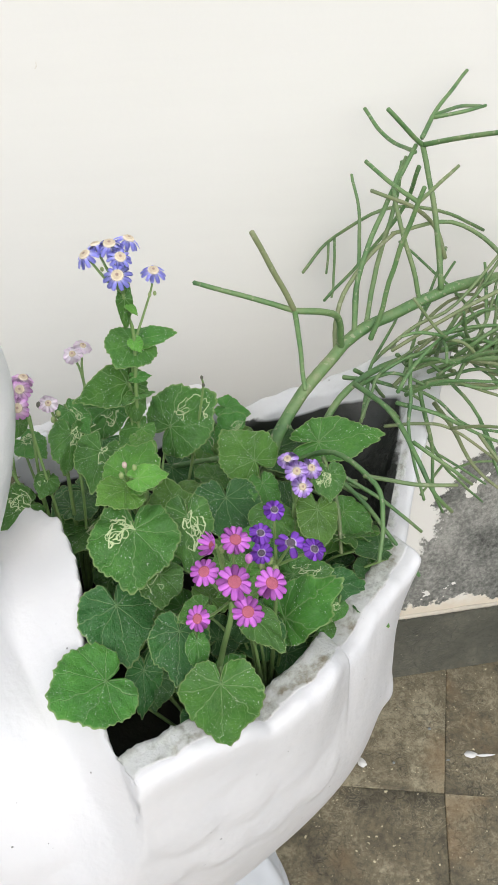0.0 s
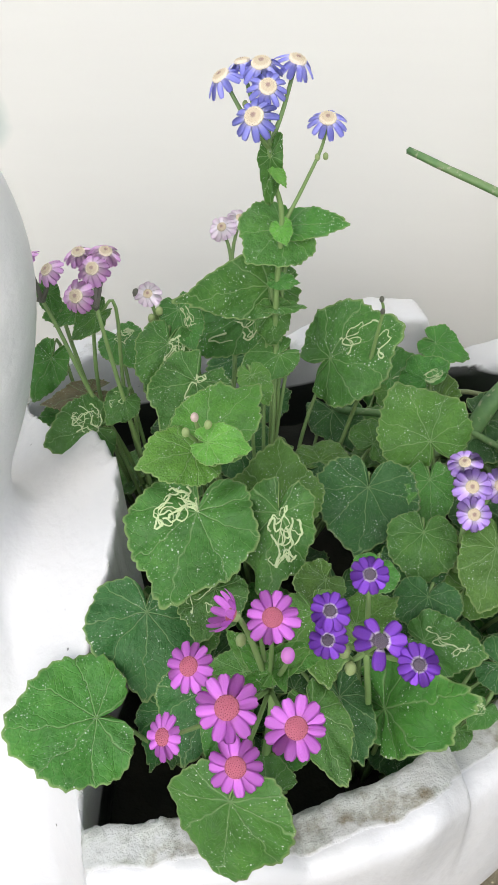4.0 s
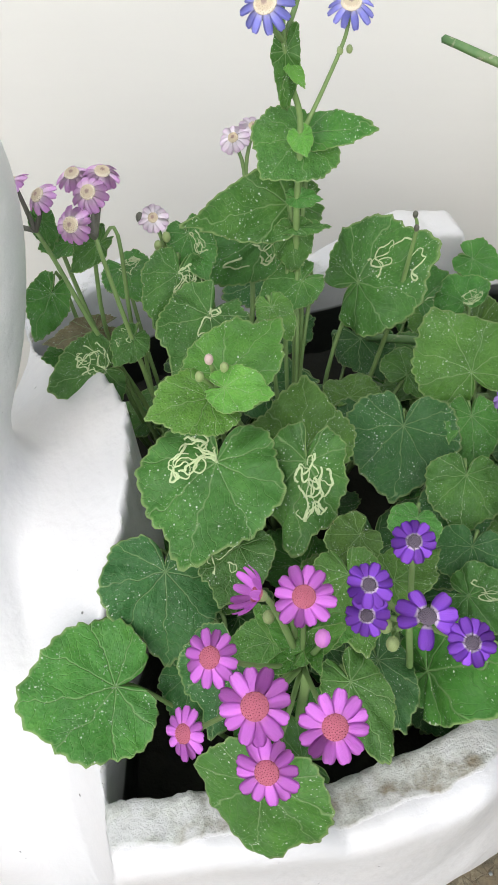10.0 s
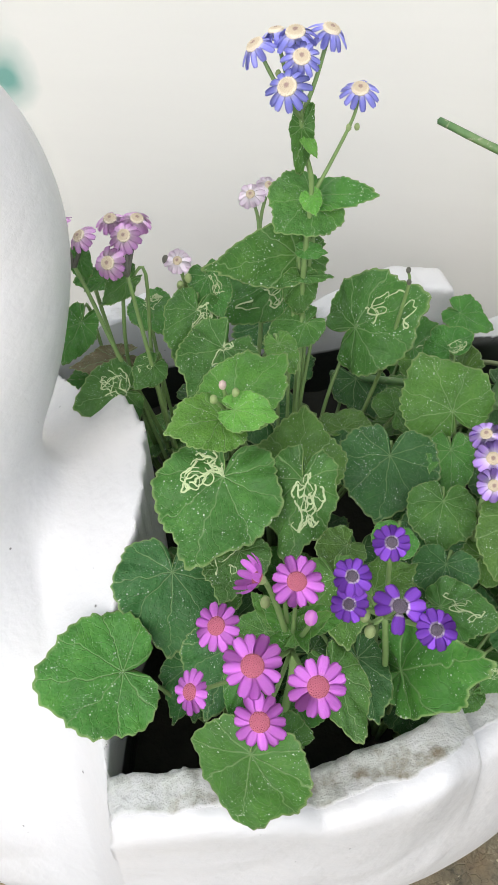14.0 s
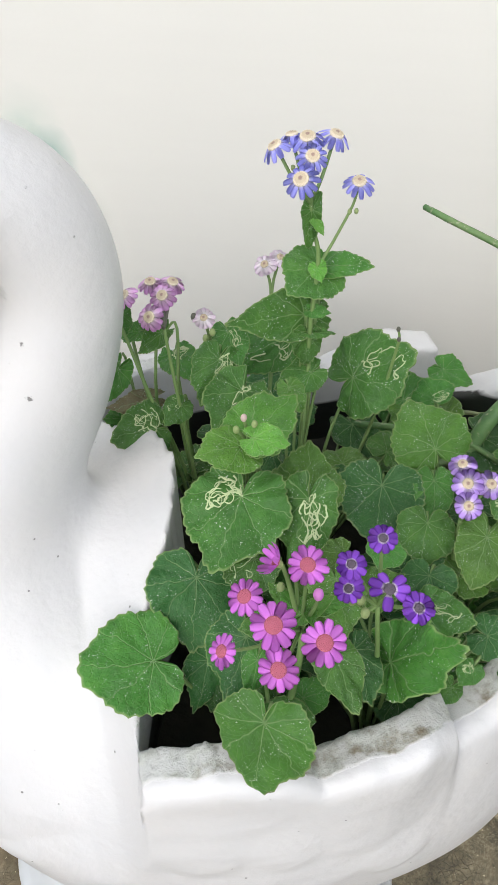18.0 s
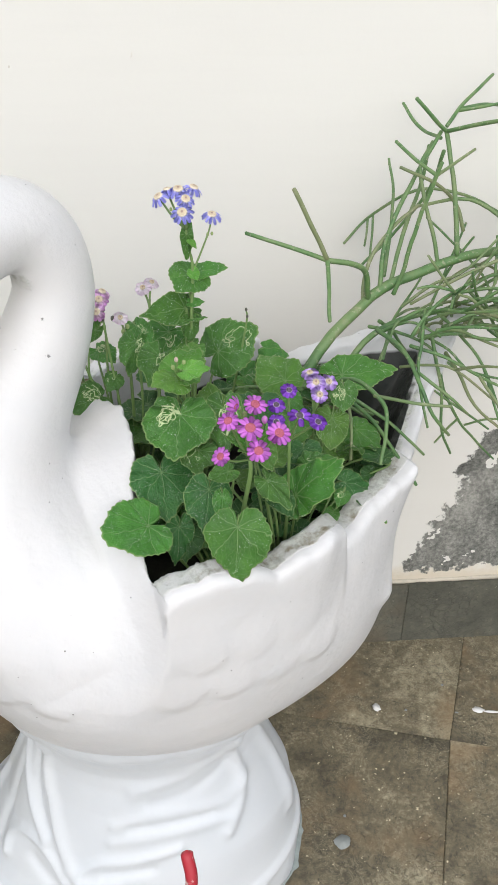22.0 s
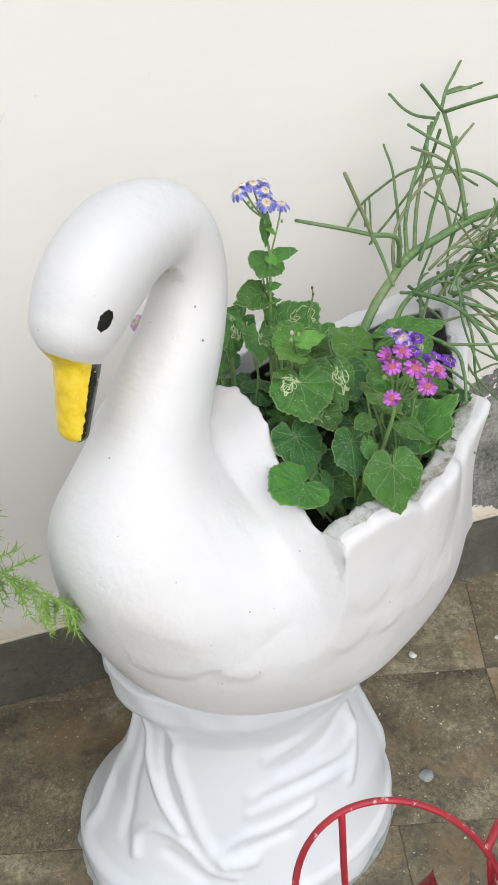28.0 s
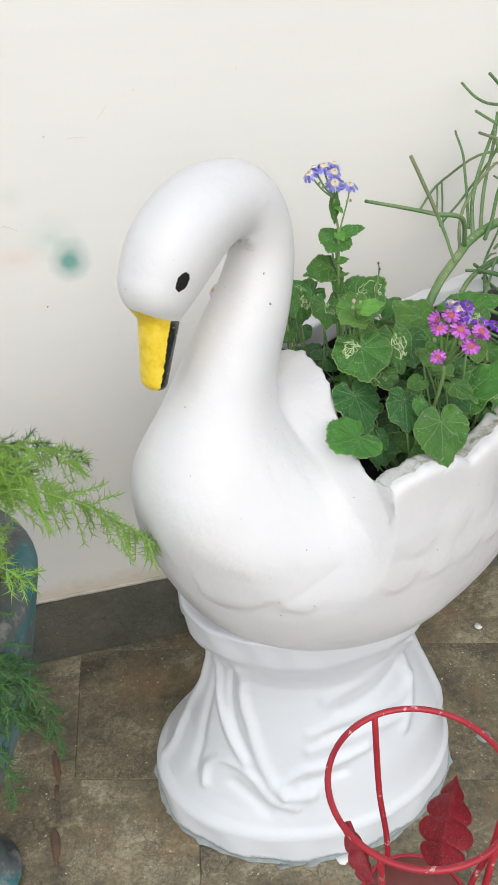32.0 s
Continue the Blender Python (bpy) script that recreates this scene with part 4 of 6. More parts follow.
def leaf_mesh(seed, wide, back=1.0, trails=0, mined_at=None):
    """A rounded heart-shaped toothed blade, stalk at the origin, tip at x = 1."""
    rng = random.Random(seed)
    n, rings = 108, (0.12, 0.3, 0.5, 0.7, 0.86, 0.96, 1.0)
    deg = [0, 8, 20, 40, 65, 90, 115, 135, 152, 165, 174, 180]
    rad = [1.0, 0.92, 0.835, 0.765, 0.715, 0.665, 0.615, 0.575, 0.50, 0.33, 0.13, 0.05]
    rad = [r * (1 + rng.uniform(-0.05, 0.05)) * (1 + 0.4 * (back - 1) * min(1, max(0, (d - 80) / 60))) for r, d in zip(rad, deg)]
    cup, wave, droop, ph = rng.uniform(-0.10, 0.20), rng.uniform(0.05, 0.11), rng.uniform(0.05, 0.28), rng.uniform(0, 6)
    teeth = rng.choice((31, 34, 36))
    skew = rng.uniform(-0.07, 0.07)
    lobes = rng.choice((7, 9))

    def place(a, f):
            r = np.interp(abs(math.degrees(a)), deg, rad)
            saw = (a / (2 * math.pi) * teeth * 1.0) % 1.0
            r *= 1 + (0.056 * (1 + 1.3 * noise.noise((a * 5, seed * 3.7, 0))) * (abs(saw - 0.5) * 2 - 0.5) + 0.022 * math.sin(a * 5 + ph) + 0.06 * (abs(math.cos(a * lobes / 2)) - 0.6)) * (f ** 3)
            r *= f
            x, y = r * math.cos(a), r * math.sin(a) * wide
            y += skew * x * x
            vein = 0.004 * math.cos(a * 9.1) * min(1, r * 2)
            z = cup * r * r - droop * max(0, x) ** 2 * 0.6 + wave * (f ** 2) * math.sin(a * 4 + ph) * 0.6 + 0.35 * wave * math.sin(a * 11 + ph * 2) * f ** 3 - vein
            z += 0.03 * noise.noise((x * 3 + seed, y * 3, 0)) + 0.022 * noise.noise((x * 7 + seed, y * 7, 4))
            z += 0.02 * abs(math.sin(a * 4.55 + ph * 0.3)) * min(1, r * 1.6) * (1 - 0.6 * f)
            z -= 0.10 * abs(y) * min(1, f) * 0.4
            return x, y, z

    bm = bmesh.new()
    margin = bm.verts.layers.float.new("margin")
    centre = bm.verts.new((0, 0, 0))
    loops = []
    for f in rings:
        loop = []
        for i in range(n):
            loop.append(bm.verts.new(place(-math.pi + 2 * math.pi * (i + 0.5) / n, f)))
            loop[-1][margin] = f
        loops.append(loop)
    for i in range(n):
        j = (i + 1) % n
        if j == 0:
            continue
        bm.faces.new((centre, loops[0][i], loops[0][j]))
        for a, b_ in zip(loops, loops[1:]):
            bm.faces.new((a[i], b_[i], b_[j], a[j]))
    bmesh.ops.recalc_face_normals(bm, faces=bm.faces)
    if sum(f.normal.z for f in bm.faces) < 0:
        bmesh.ops.reverse_faces(bm, faces=bm.faces)
    bmesh.ops.solidify(bm, geom=bm.faces[:], thickness=0.012)
    # pale raised tunnels that insects have mined under the skin
    mined = None
    if trails:
        mined = bmesh.new()
        side = rng.choice((-1, 1))
        cu, cv = rng.uniform(-0.2, 0.35), side * rng.uniform(0.2, 0.42)
        cu, cv = mined_at or (cu, cv)
        for k in range(trails):
            u, v = cu + rng.uniform(-0.26, 0.26), cv + rng.uniform(-0.26, 0.26)
            head = rng.uniform(0, 6.28)
            turn = 0.0
            line = []
            for q in range(rng.randint(14, 34)):
                turn = turn * 0.4 + rng.gauss(0, 0.33)
                head += turn
                du, dv = cu - u, cv - v
                if math.hypot(du, dv) > 0.42 or math.hypot(u, v) > 0.86:
                    want = math.atan2(dv, du)
                    head += 0.55 * math.atan2(math.sin(want - head), math.cos(want - head))
                u += 0.03 * math.cos(head)
                v += 0.03 * math.sin(head)
                f = min(0.93, math.hypot(u, v))
                line.append(Vector(place(math.atan2(v, u), f)))
            rows_ = []
            for q, p in enumerate(line):
                t = (line[min(q + 1, len(line) - 1)] - line[max(q - 1, 0)])
                t.z = 0
                w = Vector((-t.y, t.x, 0)).normalized() * (0.0055 + 0.0075 * q / len(line)) * rng.uniform(0.75, 1.25)
                rows_.append([mined.verts.new(p + w + Vector((0, 0, 0.007))), mined.verts.new(p + Vector((0, 0, 0.017))), mined.verts.new(p - w + Vector((0, 0, 0.007)))])
            for a, b_ in zip(rows_, rows_[1:]):
                for i in range(2):
                    mined.faces.new((a[i], a[i + 1], b_[i + 1], b_[i]))
    return bm, mined


SEED = [0]
MAT_TRAIL = plain("pale_mined_trail", (0.46, 0.55, 0.30), 0.7, 0.25, 8)


def leaf(owner, stalk, tip, wide, mat, facing=(0.05, -0.55, 0.85), petiole=True, back=1.0, mined_at=None):
    SEED[0] += 1
    j, t = Vector(stalk), Vector(tip)
    x = t - j
    size = x.length
    x.normalize()
    up = Vector(facing)
    up = (up - x * up.dot(x)).normalized()
    y = up.cross(x)
    rot = Matrix((x, y, up)).transposed().to_4x4()
    bm, mined = leaf_mesh(SEED[0], wide * 0.93, back, {LEAF_MINED: 13, LEAF_TRAIL: 4}.get(mat, 0), mined_at)
    ob = part("leaf", bm, mat)
    if mined:
        part("mined_trail", mined, MAT_TRAIL, ob)
    ob.matrix_basis = Matrix.Translation(j) @ rot @ Matrix.Diagonal((size, size, size, 1))
    attach(ob, owner)
    if petiole:
        base_ = owner.matrix_basis.translation
        rng = random.Random(SEED[0])
        foot = Vector((base_.x + (j.x - base_.x) * 0.25, base_.y + (j.y - base_.y) * 0.25, base_.z))
        mid = (j * 0.6 + foot * 0.4) + Vector((rng.uniform(-0.008, 0.008), rng.uniform(-0.008, 0.008), 0.004))
        pre = j - x * 0.010 - up * 0.010
        bm = bmesh.new()
        tube(bm, catmull([j - up * 0.002, pre, mid, foot], 5), np.linspace(0.0012, 0.0019, 16), 6)
        attach(part("leaf_stalk", bm, MAT_STEM), owner)
    return ob


def stem(owner, points, r0, r1, mat=None, name="stem"):
    line = catmull(points, 5)
    bm = bmesh.new()
    tube(bm, line, np.linspace(r0, r1, len(line)), 7)
    return attach(part(name, bm, mat or MAT_STEM), owner)


PETAL_CACHE = {}


def petal_mesh(mat, wide, droop):
    key = (mat.name, wide, droop)
    if key not in PETAL_CACHE:
        bm = bmesh.new()
        rows = []
        xs = [0.24, 0.36, 0.5, 0.64, 0.78, 0.9, 0.97, 1.0]
        ws = [0.45, 0.72, 0.92, 1.0, 1.0, 0.9, 0.66, 0.42]
        for x, k in zip(xs, ws):
            rows.append([])
            for q in (-1, -0.5, 0, 0.5, 1):
                xx = x - (0.025 if x > 0.95 and q == 0 else 0)
                z = -droop * (x - 0.24) ** 2 * 1.6 - 0.05 * abs(q) ** 2 * k + 0.006 * math.cos(q * 6)
                rows[-1].append(bm.verts.new((xx, q * k * wide, z + 0.03)))
        for a, b_ in zip(rows, rows[1:]):
            for i in range(4):
                bm.faces.new((a[i], b_[i], b_[i + 1], a[i + 1]))
        bmesh.ops.solidify(bm, geom=bm.faces[:], thickness=0.006)
        me = bpy.data.meshes.new("petal")
        bm.to_mesh(me)
        bm.free()
        me.materials.append(mat)
        me.polygons.foreach_set("use_smooth", [True] * len(me.polygons))
        PETAL_CACHE[key] = me
    return PETAL_CACHE[key]


DISC_CACHE = {}


def disc_mesh(mat, ratio):
    key = (mat.name, ratio)
    if key not in DISC_CACHE:
        bm = bmesh.new()
        bmesh.ops.create_uvsphere(bm, u_segments=20, v_segments=10, radius=1)
        for v in bm.verts:
            v.co = Vector((v.co.x * ratio, v.co.y * ratio, v.co.z * (0.16 if v.co.z > 0 else 0.22) + 0.02))
        for i in range(70):
            r = ratio * 0.97 * math.sqrt((i + 0.5) / 70)
            a = i * 2.39996
            z = 0.16 * math.sqrt(max(0, 1 - (r / ratio) ** 2)) + 0.03
            bmesh.ops.create_cone(bm, cap_ends=True, segments=5, radius1=0.030, radius2=0.012, depth=0.07, matrix=Matrix.Translation((r * math.cos(a), r * math.sin(a), z)))
        me = bpy.data.meshes.new("flower_disc")
        bm.to_mesh(me)
        bm.free()
        me.materials.append(mat)
        me.polygons.foreach_set("use_smooth", [True] * len(me.polygons))
        DISC_CACHE[key] = me
    return DISC_CACHE[key]


def calyx_mesh():
    if "calyx" not in PETAL_CACHE:
        bm = bmesh.new()
        tube(bm, [(0, 0, -0.42), (0, 0, -0.36), (0, 0, -0.2), (0, 0, -0.02)], [0.08, 0.19, 0.25, 0.29], 9)
        me = bpy.data.meshes.new("calyx")
        bm.to_mesh(me)
        bm.free()
        me.materials.append(MAT_BUD)
        me.polygons.foreach_set("use_smooth", [True] * len(me.polygons))
        PETAL_CACHE["calyx"] = me
    return PETAL_CACHE["calyx"]


def flower(owner, at, facing, r, petals, mat, disc, ratio=0.34, wide=0.17, droop=0.25, missing=()):
    SEED[0] += 1
    rng = random.Random(SEED[0] * 7)
    z = Vector(facing).normalized()
    rot = z.to_track_quat("Z", "Y").to_matrix().to_4x4()
    head = new("flower_disc", disc_mesh(disc, ratio))
    head.matrix_basis = Matrix.Translation(at) @ rot @ Matrix.Diagonal((r, r, r, 1))
    attach(head, owner)
    start = rng.uniform(0, 1)
    for i in range(petals):
        if i in missing:
            continue
        p = new("petal", petal_mesh(mat, wide, droop))
        p.parent = head
        k = rng.uniform(0.93, 1.06)
        p.matrix_basis = (Matrix.Rotation((i + start + rng.uniform(-0.12, 0.12)) * 2 * math.pi / petals, 4, "Z") @ Matrix.Rotation(rng.uniform(-0.05, 0.10), 4, "Y")
                          @ Matrix.Rotation(rng.uniform(-0.09, 0.09), 4, "X") @ Matrix.Diagonal((k, k, 1, 1)))
    c = new("calyx", calyx_mesh())
    c.parent = head
    return Vector(at) - z * r * 0.4


def bud(owner, at, r, mat, facing=(0, -0.2, 1)):
    bm = bmesh.new()
    bmesh.ops.create_uvsphere(bm, u_segments=10, v_segments=8, radius=1)
    for v in bm.verts:
        a = math.atan2(v.co.y, v.co.x)
        k = 1 + 0.08 * math.cos(a * 8)
        v.co = Vector((v.co.x * k, v.co.y * k, v.co.z * 1.15))
    ob = part("bud", bm, mat)
    ob.matrix_basis = Matrix.Translation(at) @ Vector(facing).to_track_quat("Z", "Y").to_matrix().to_4x4() @ Matrix.Diagonal((r * 0.74, r * 0.74, r * 0.85, 1))
    return attach(ob, owner)


G = 0.76
magenta_plant = plant("cineraria_plant", (0.165, 0.875, G), "magenta cineraria with daisy flowers and round leaves in the planter")
purple_plant = plant("cineraria_plant", (0.235, 0.905, G), "violet cineraria with white-ringed flowers in the planter")
blue_plant = plant("cineraria_plant", (0.125, 1.06, G), "tall blue cineraria with pale insect trails on its leaves")
mauve_plant = plant("cineraria_plant", (0.045, 1.085, G), "faded mauve cineraria with trailed leaves at the planter's edge")
lilac_plant = plant("cineraria_plant", (0.285, 1.03, G), "lilac and white cineraria with broad green leaves")
for p in (magenta_plant, purple_plant, blue_plant, mauve_plant, lilac_plant):
    p["group"] = "cinerarias in the swan planter"

leaf(magenta_plant, (0.070, 0.849, 0.887), (0.018, 0.822, 0.895), 1.15, LEAF_MID, (0.11, -0.30, 0.95), back=0.62)
leaf(magenta_plant, (0.086, 0.914, 0.914), (0.093, 0.872, 0.877), 1.11, LEAF_DARK, (0.27, -0.39, 0.88), back=0.80)
leaf(blue_plant, (0.111, 0.963, 0.964), (0.106, 0.905, 0.934), 1.08, LEAF_MINED, (-0.06, -0.42, 0.91), back=0.80, mined_at=(-0.05, -0.36))
leaf(blue_plant, (0.108, 0.978, 1.003), (0.080, 0.950, 1.017), 0.85, LEAF_YOUNG, (0.07, -0.40, 0.91), back=0.75)
leaf(blue_plant, (0.120, 0.972, 1.020), (0.148, 0.965, 1.026), 0.73, LEAF_YOUNG, (0.30, -0.50, 0.81), back=0.60)
leaf(blue_plant, (0.111, 0.995, 1.004), (0.138, 1.035, 1.015), 0.89, LEAF_BRIGHT, (0.01, -0.48, 0.88), back=0.60)
leaf(blue_plant, (0.155, 1.000, 0.937), (0.149, 1.045, 0.958), 1.08, LEAF_OLIVE, (0.11, -0.42, 0.90), back=0.45)
leaf(blue_plant, (0.164, 0.969, 0.968), (0.160, 0.930, 0.927), 0.73, LEAF_MINED, (-0.10, -0.42, 0.90), back=0.60, mined_at=(0.25, 0.25))
leaf(blue_plant, (0.131, 0.925, 0.937), (0.130, 0.890, 0.926), 0.98, LEAF_TRAIL, (0.04, -0.50, 0.86), back=0.70)
leaf(lilac_plant, (0.214, 1.048, 0.918), (0.213, 1.005, 0.889), 1.15, LEAF_DARK, (0.01, -0.44, 0.90), back=0.90)
leaf(lilac_plant, (0.254, 1.088, 0.934), (0.228, 1.125, 0.961), 1.10, LEAF_BRIGHT, (0.07, -0.48, 0.88), back=0.45)
leaf(lilac_plant, (0.257, 1.058, 0.924), (0.263, 1.025, 0.907), 0.82, LEAF_MID, (0.09, -0.51, 0.86), back=0.50)
leaf(lilac_plant, (0.257, 1.012, 0.919), (0.257, 0.980, 0.901), 1.15, LEAF_MID, (0.13, -0.62, 0.77), back=0.60)
leaf(blue_plant, (0.167, 1.163, 0.941), (0.216, 1.165, 0.984), 1.09, LEAF_TRAIL, (-0.06, -0.52, 0.85), back=0.75, mined_at=(0.5, -0.1))
leaf(blue_plant, (0.122, 1.142, 1.020), (0.063, 1.100, 1.032), 0.50, LEAF_MID, (0.19, -0.69, 0.70), back=0.35)
leaf(blue_plant, (0.133, 1.145, 1.068), (0.114, 1.115, 1.055), 1.22, LEAF_MID, (0.07, -0.72, 0.69), back=0.50)
leaf(blue_plant, (0.134, 1.150, 1.067), (0.177, 1.140, 1.083), 0.46, LEAF_MID, (0.18, -0.59, 0.78), back=0.25)
leaf(blue_plant, (0.128, 1.128, 1.009), (0.129, 1.120, 0.979), 0.76, LEAF_MID, (0.31, -0.49, 0.82), back=0.40)
leaf(mauve_plant, (0.005, 1.051, 0.939), (-0.030, 1.030, 0.938), 1.10, LEAF_MINED, (0.31, -0.54, 0.78), back=0.35)
leaf(mauve_plant, (0.057, 1.090, 0.997), (0.052, 1.060, 0.969), 0.89, LEAF_MINED, (0.43, -0.46, 0.78), back=0.60)
leaf(mauve_plant, (-0.048, 1.100, 0.960), (-0.070, 1.090, 0.919), 0.55, LEAF_MID, (0.37, -0.57, 0.74), back=0.50)
leaf(mauve_plant, (0.087, 1.055, 0.995), (0.073, 1.010, 0.983), 0.93, LEAF_TRAIL, (0.23, -0.67, 0.71), back=0.70)
leaf(blue_plant, (0.098, 1.175, 0.969), (0.041, 1.140, 0.951), 0.65, LEAF_TRAIL, (0.37, -0.55, 0.75), back=0.50)
leaf(purple_plant, (0.246, 0.890, 0.890), (0.288, 0.872, 0.955), 0.61, LEAF_MID, (0.12, -0.41, 0.91), back=0.55)
leaf(purple_plant, (0.207, 0.852, 0.942), (0.232, 0.820, 0.931), 0.63, LEAF_MID, (-0.05, -0.24, 0.97), back=0.60)
leaf(purple_plant, (0.221, 0.930, 0.916), (0.246, 0.955, 0.917), 0.82, LEAF_OLIVE, (-0.21, -0.42, 0.88), back=0.60)
leaf(purple_plant, (0.265, 0.937, 0.900), (0.301, 0.925, 0.912), 0.87, LEAF_TRAIL, (0.08, -0.40, 0.91), back=0.60)
leaf(lilac_plant, (0.305, 1.000, 0.927), (0.298, 0.960, 0.907), 0.86, LEAF_OLIVE, (0.14, -0.43, 0.89), back=0.80)
leaf(magenta_plant, (0.164, 0.865, 0.947), (0.140, 0.850, 0.947), 0.79, LEAF_MID, (0.07, -0.43, 0.90), back=0.60)
leaf(lilac_plant, (0.265, 0.970, 0.903), (0.262, 0.945, 0.888), 1.34, LEAF_DARK, (-0.20, -0.50, 0.84), back=0.80)
leaf(purple_plant, (0.200, 0.935, 0.951), (0.187, 0.910, 0.954), 0.94, LEAF_OLIVE, (0.15, -0.55, 0.82), back=0.60)
leaf(purple_plant, (0.230, 0.955, 0.946), (0.226, 0.935, 0.942), 1.22, LEAF_MID, (0.19, -0.44, 0.88), back=0.60)
leaf(purple_plant, (0.198, 0.905, 0.957), (0.215, 0.865, 0.950), 0.76, LEAF_OLIVE, (0.27, -0.41, 0.87), back=0.50)
leaf(purple_plant, (0.218, 0.885, 0.903), (0.237, 0.850, 0.893), 0.70, LEAF_DARK, (0.07, -0.28, 0.96), back=0.60)
leaf(blue_plant, (0.133, 1.125, 0.970), (0.107, 1.100, 0.963), 0.76, LEAF_MID, (0.18, -0.53, 0.83), back=0.60)
leaf(blue_plant, (0.127, 1.060, 1.002), (0.142, 1.040, 0.995), 0.70, LEAF_OLIVE, (0.19, -0.57, 0.80), back=0.60)
leaf(blue_plant, (0.174, 1.080, 0.906), (0.175, 1.110, 0.905), 1.12, LEAF_OLIVE, (-0.01, -0.53, 0.85), back=0.60)
leaf(magenta_plant, (0.105, 0.876, 0.861), (0.101, 0.850, 0.825), 0.66, LEAF_DARK, (0.19, -0.34, 0.92), back=0.70)
leaf(magenta_plant, (0.170, 0.803, 0.917), (0.168, 0.774, 0.858), 0.90, LEAF_MID, (-0.08, -0.46, 0.88), back=0.40)
leaf(magenta_plant, (0.155, 0.842, 0.930), (0.154, 0.820, 0.911), 0.59, LEAF_MID, (0.05, -0.48, 0.88), back=0.30)
leaf(magenta_plant, (0.141, 0.862, 0.925), (0.134, 0.835, 0.885), 0.90, LEAF_DARK, (0.06, -0.47, 0.88), back=0.60)
leaf(magenta_plant, (0.113, 0.876, 0.849), (0.111, 0.850, 0.827), 1.03, LEAF_DARK, (-0.03, -0.37, 0.93), back=0.60)
leaf(lilac_plant, (0.245, 1.190, 0.908), (0.232, 1.200, 0.925), 1.54, LEAF_MINED, (-0.18, -0.66, 0.73), back=0.60)
leaf(mauve_plant, (-0.047, 1.100, 0.899), (-0.059, 1.080, 0.912), 0.85, LEAF_MINED, (0.50, -0.51, 0.69), back=0.50)
leaf(mauve_plant, (0.029, 1.060, 0.964), (0.020, 1.040, 0.955), 0.95, LEAF_TRAIL, (0.35, -0.57, 0.74), back=0.50)
leaf(mauve_plant, (0.057, 1.120, 1.006), (0.075, 1.090, 0.992), 0.70, LEAF_TRAIL, (0.18, -0.64, 0.75), back=0.50)
leaf(mauve_plant, (0.004, 1.120, 0.973), (0.027, 1.090, 0.974), 0.83, LEAF_MINED, (0.22, -0.58, 0.78), back=0.60)
leaf(mauve_plant, (-0.021, 1.097, 0.930), (-0.057, 1.081, 0.925), 0.5, LEAF_DRY)
leaf(mauve_plant, (-0.019, 1.097, 1.010), (-0.046, 1.101, 1.000), 0.6, LEAF_MID)
leaf(mauve_plant, (0.007, 1.086, 1.020), (-0.015, 1.080, 1.000), 0.6, LEAF_MID)
leaf(mauve_plant, (-0.032, 1.092, 1.030), (-0.029, 1.086, 1.010), 0.7, LEAF_MID)
leaf(lilac_plant, (0.321, 1.020, 0.957), (0.321, 1.003, 0.933), 1.0, LEAF_MINED)
leaf(lilac_plant, (0.343, 1.140, 0.910), (0.413, 1.116, 0.931), 0.6, LEAF_MID)
leaf(lilac_plant, (0.254, 1.003, 0.905), (0.252, 0.971, 0.89), 1.05, LEAF_DARK)
leaf(blue_plant, (0.185, 1.049, 0.900), (0.169, 1.076, 0.91), 1.0, LEAF_DARK)
leaf(purple_plant, (0.308, 0.913, 0.870), (0.301, 0.902, 0.86), 1.0, LEAF_MINED)

# low leaves that fill the bowl
rng = random.Random(21)
for i in range(80):
    q = SWAN @ Vector((rng.uniform(0.03, 0.37), rng.uniform(-0.19, 0.18), rng.uniform(0.79, 0.885)))
    if q.x > 0.36 and q.y > 1.05:
        continue
    a = rng.uniform(0, 6.28)
    ln = rng.uniform(0.03, 0.052)
    owner = min((magenta_plant, purple_plant, blue_plant, mauve_plant, lilac_plant), key=lambda o: (o.matrix_basis.translation - q).length)
    leaf(owner, q, q + Vector((math.cos(a) * ln, math.sin(a) * ln, rng.uniform(-0.02, 0.005))), rng.uniform(0.85, 1.05), rng.choice((LEAF_DARK, LEAF_DARK, LEAF_TRAIL, LEAF_MID, LEAF_OLIVE)), (rng.uniform(-0.4, 0.4), rng.uniform(-0.6, 0.1), 0.9))

for i in range(26):
    # and under the front rim
    q = SWAN @ Vector((rng.uniform(0.02, 0.30), rng.uniform(-0.215, -0.12), rng.uniform(0.805, 0.855)))
    a = rng.uniform(0, 6.28)
    ln = rng.uniform(0.028, 0.042)
    owner = min((magenta_plant, purple_plant), key=lambda o: (o.matrix_basis.translation - q).length)
    leaf(owner, q, q + Vector((math.cos(a) * ln, math.sin(a) * ln * 0.5, rng.uniform(-0.015, 0.005))), rng.uniform(0.85, 1.05), rng.choice((LEAF_DARK, LEAF_DARK, LEAF_MID)))

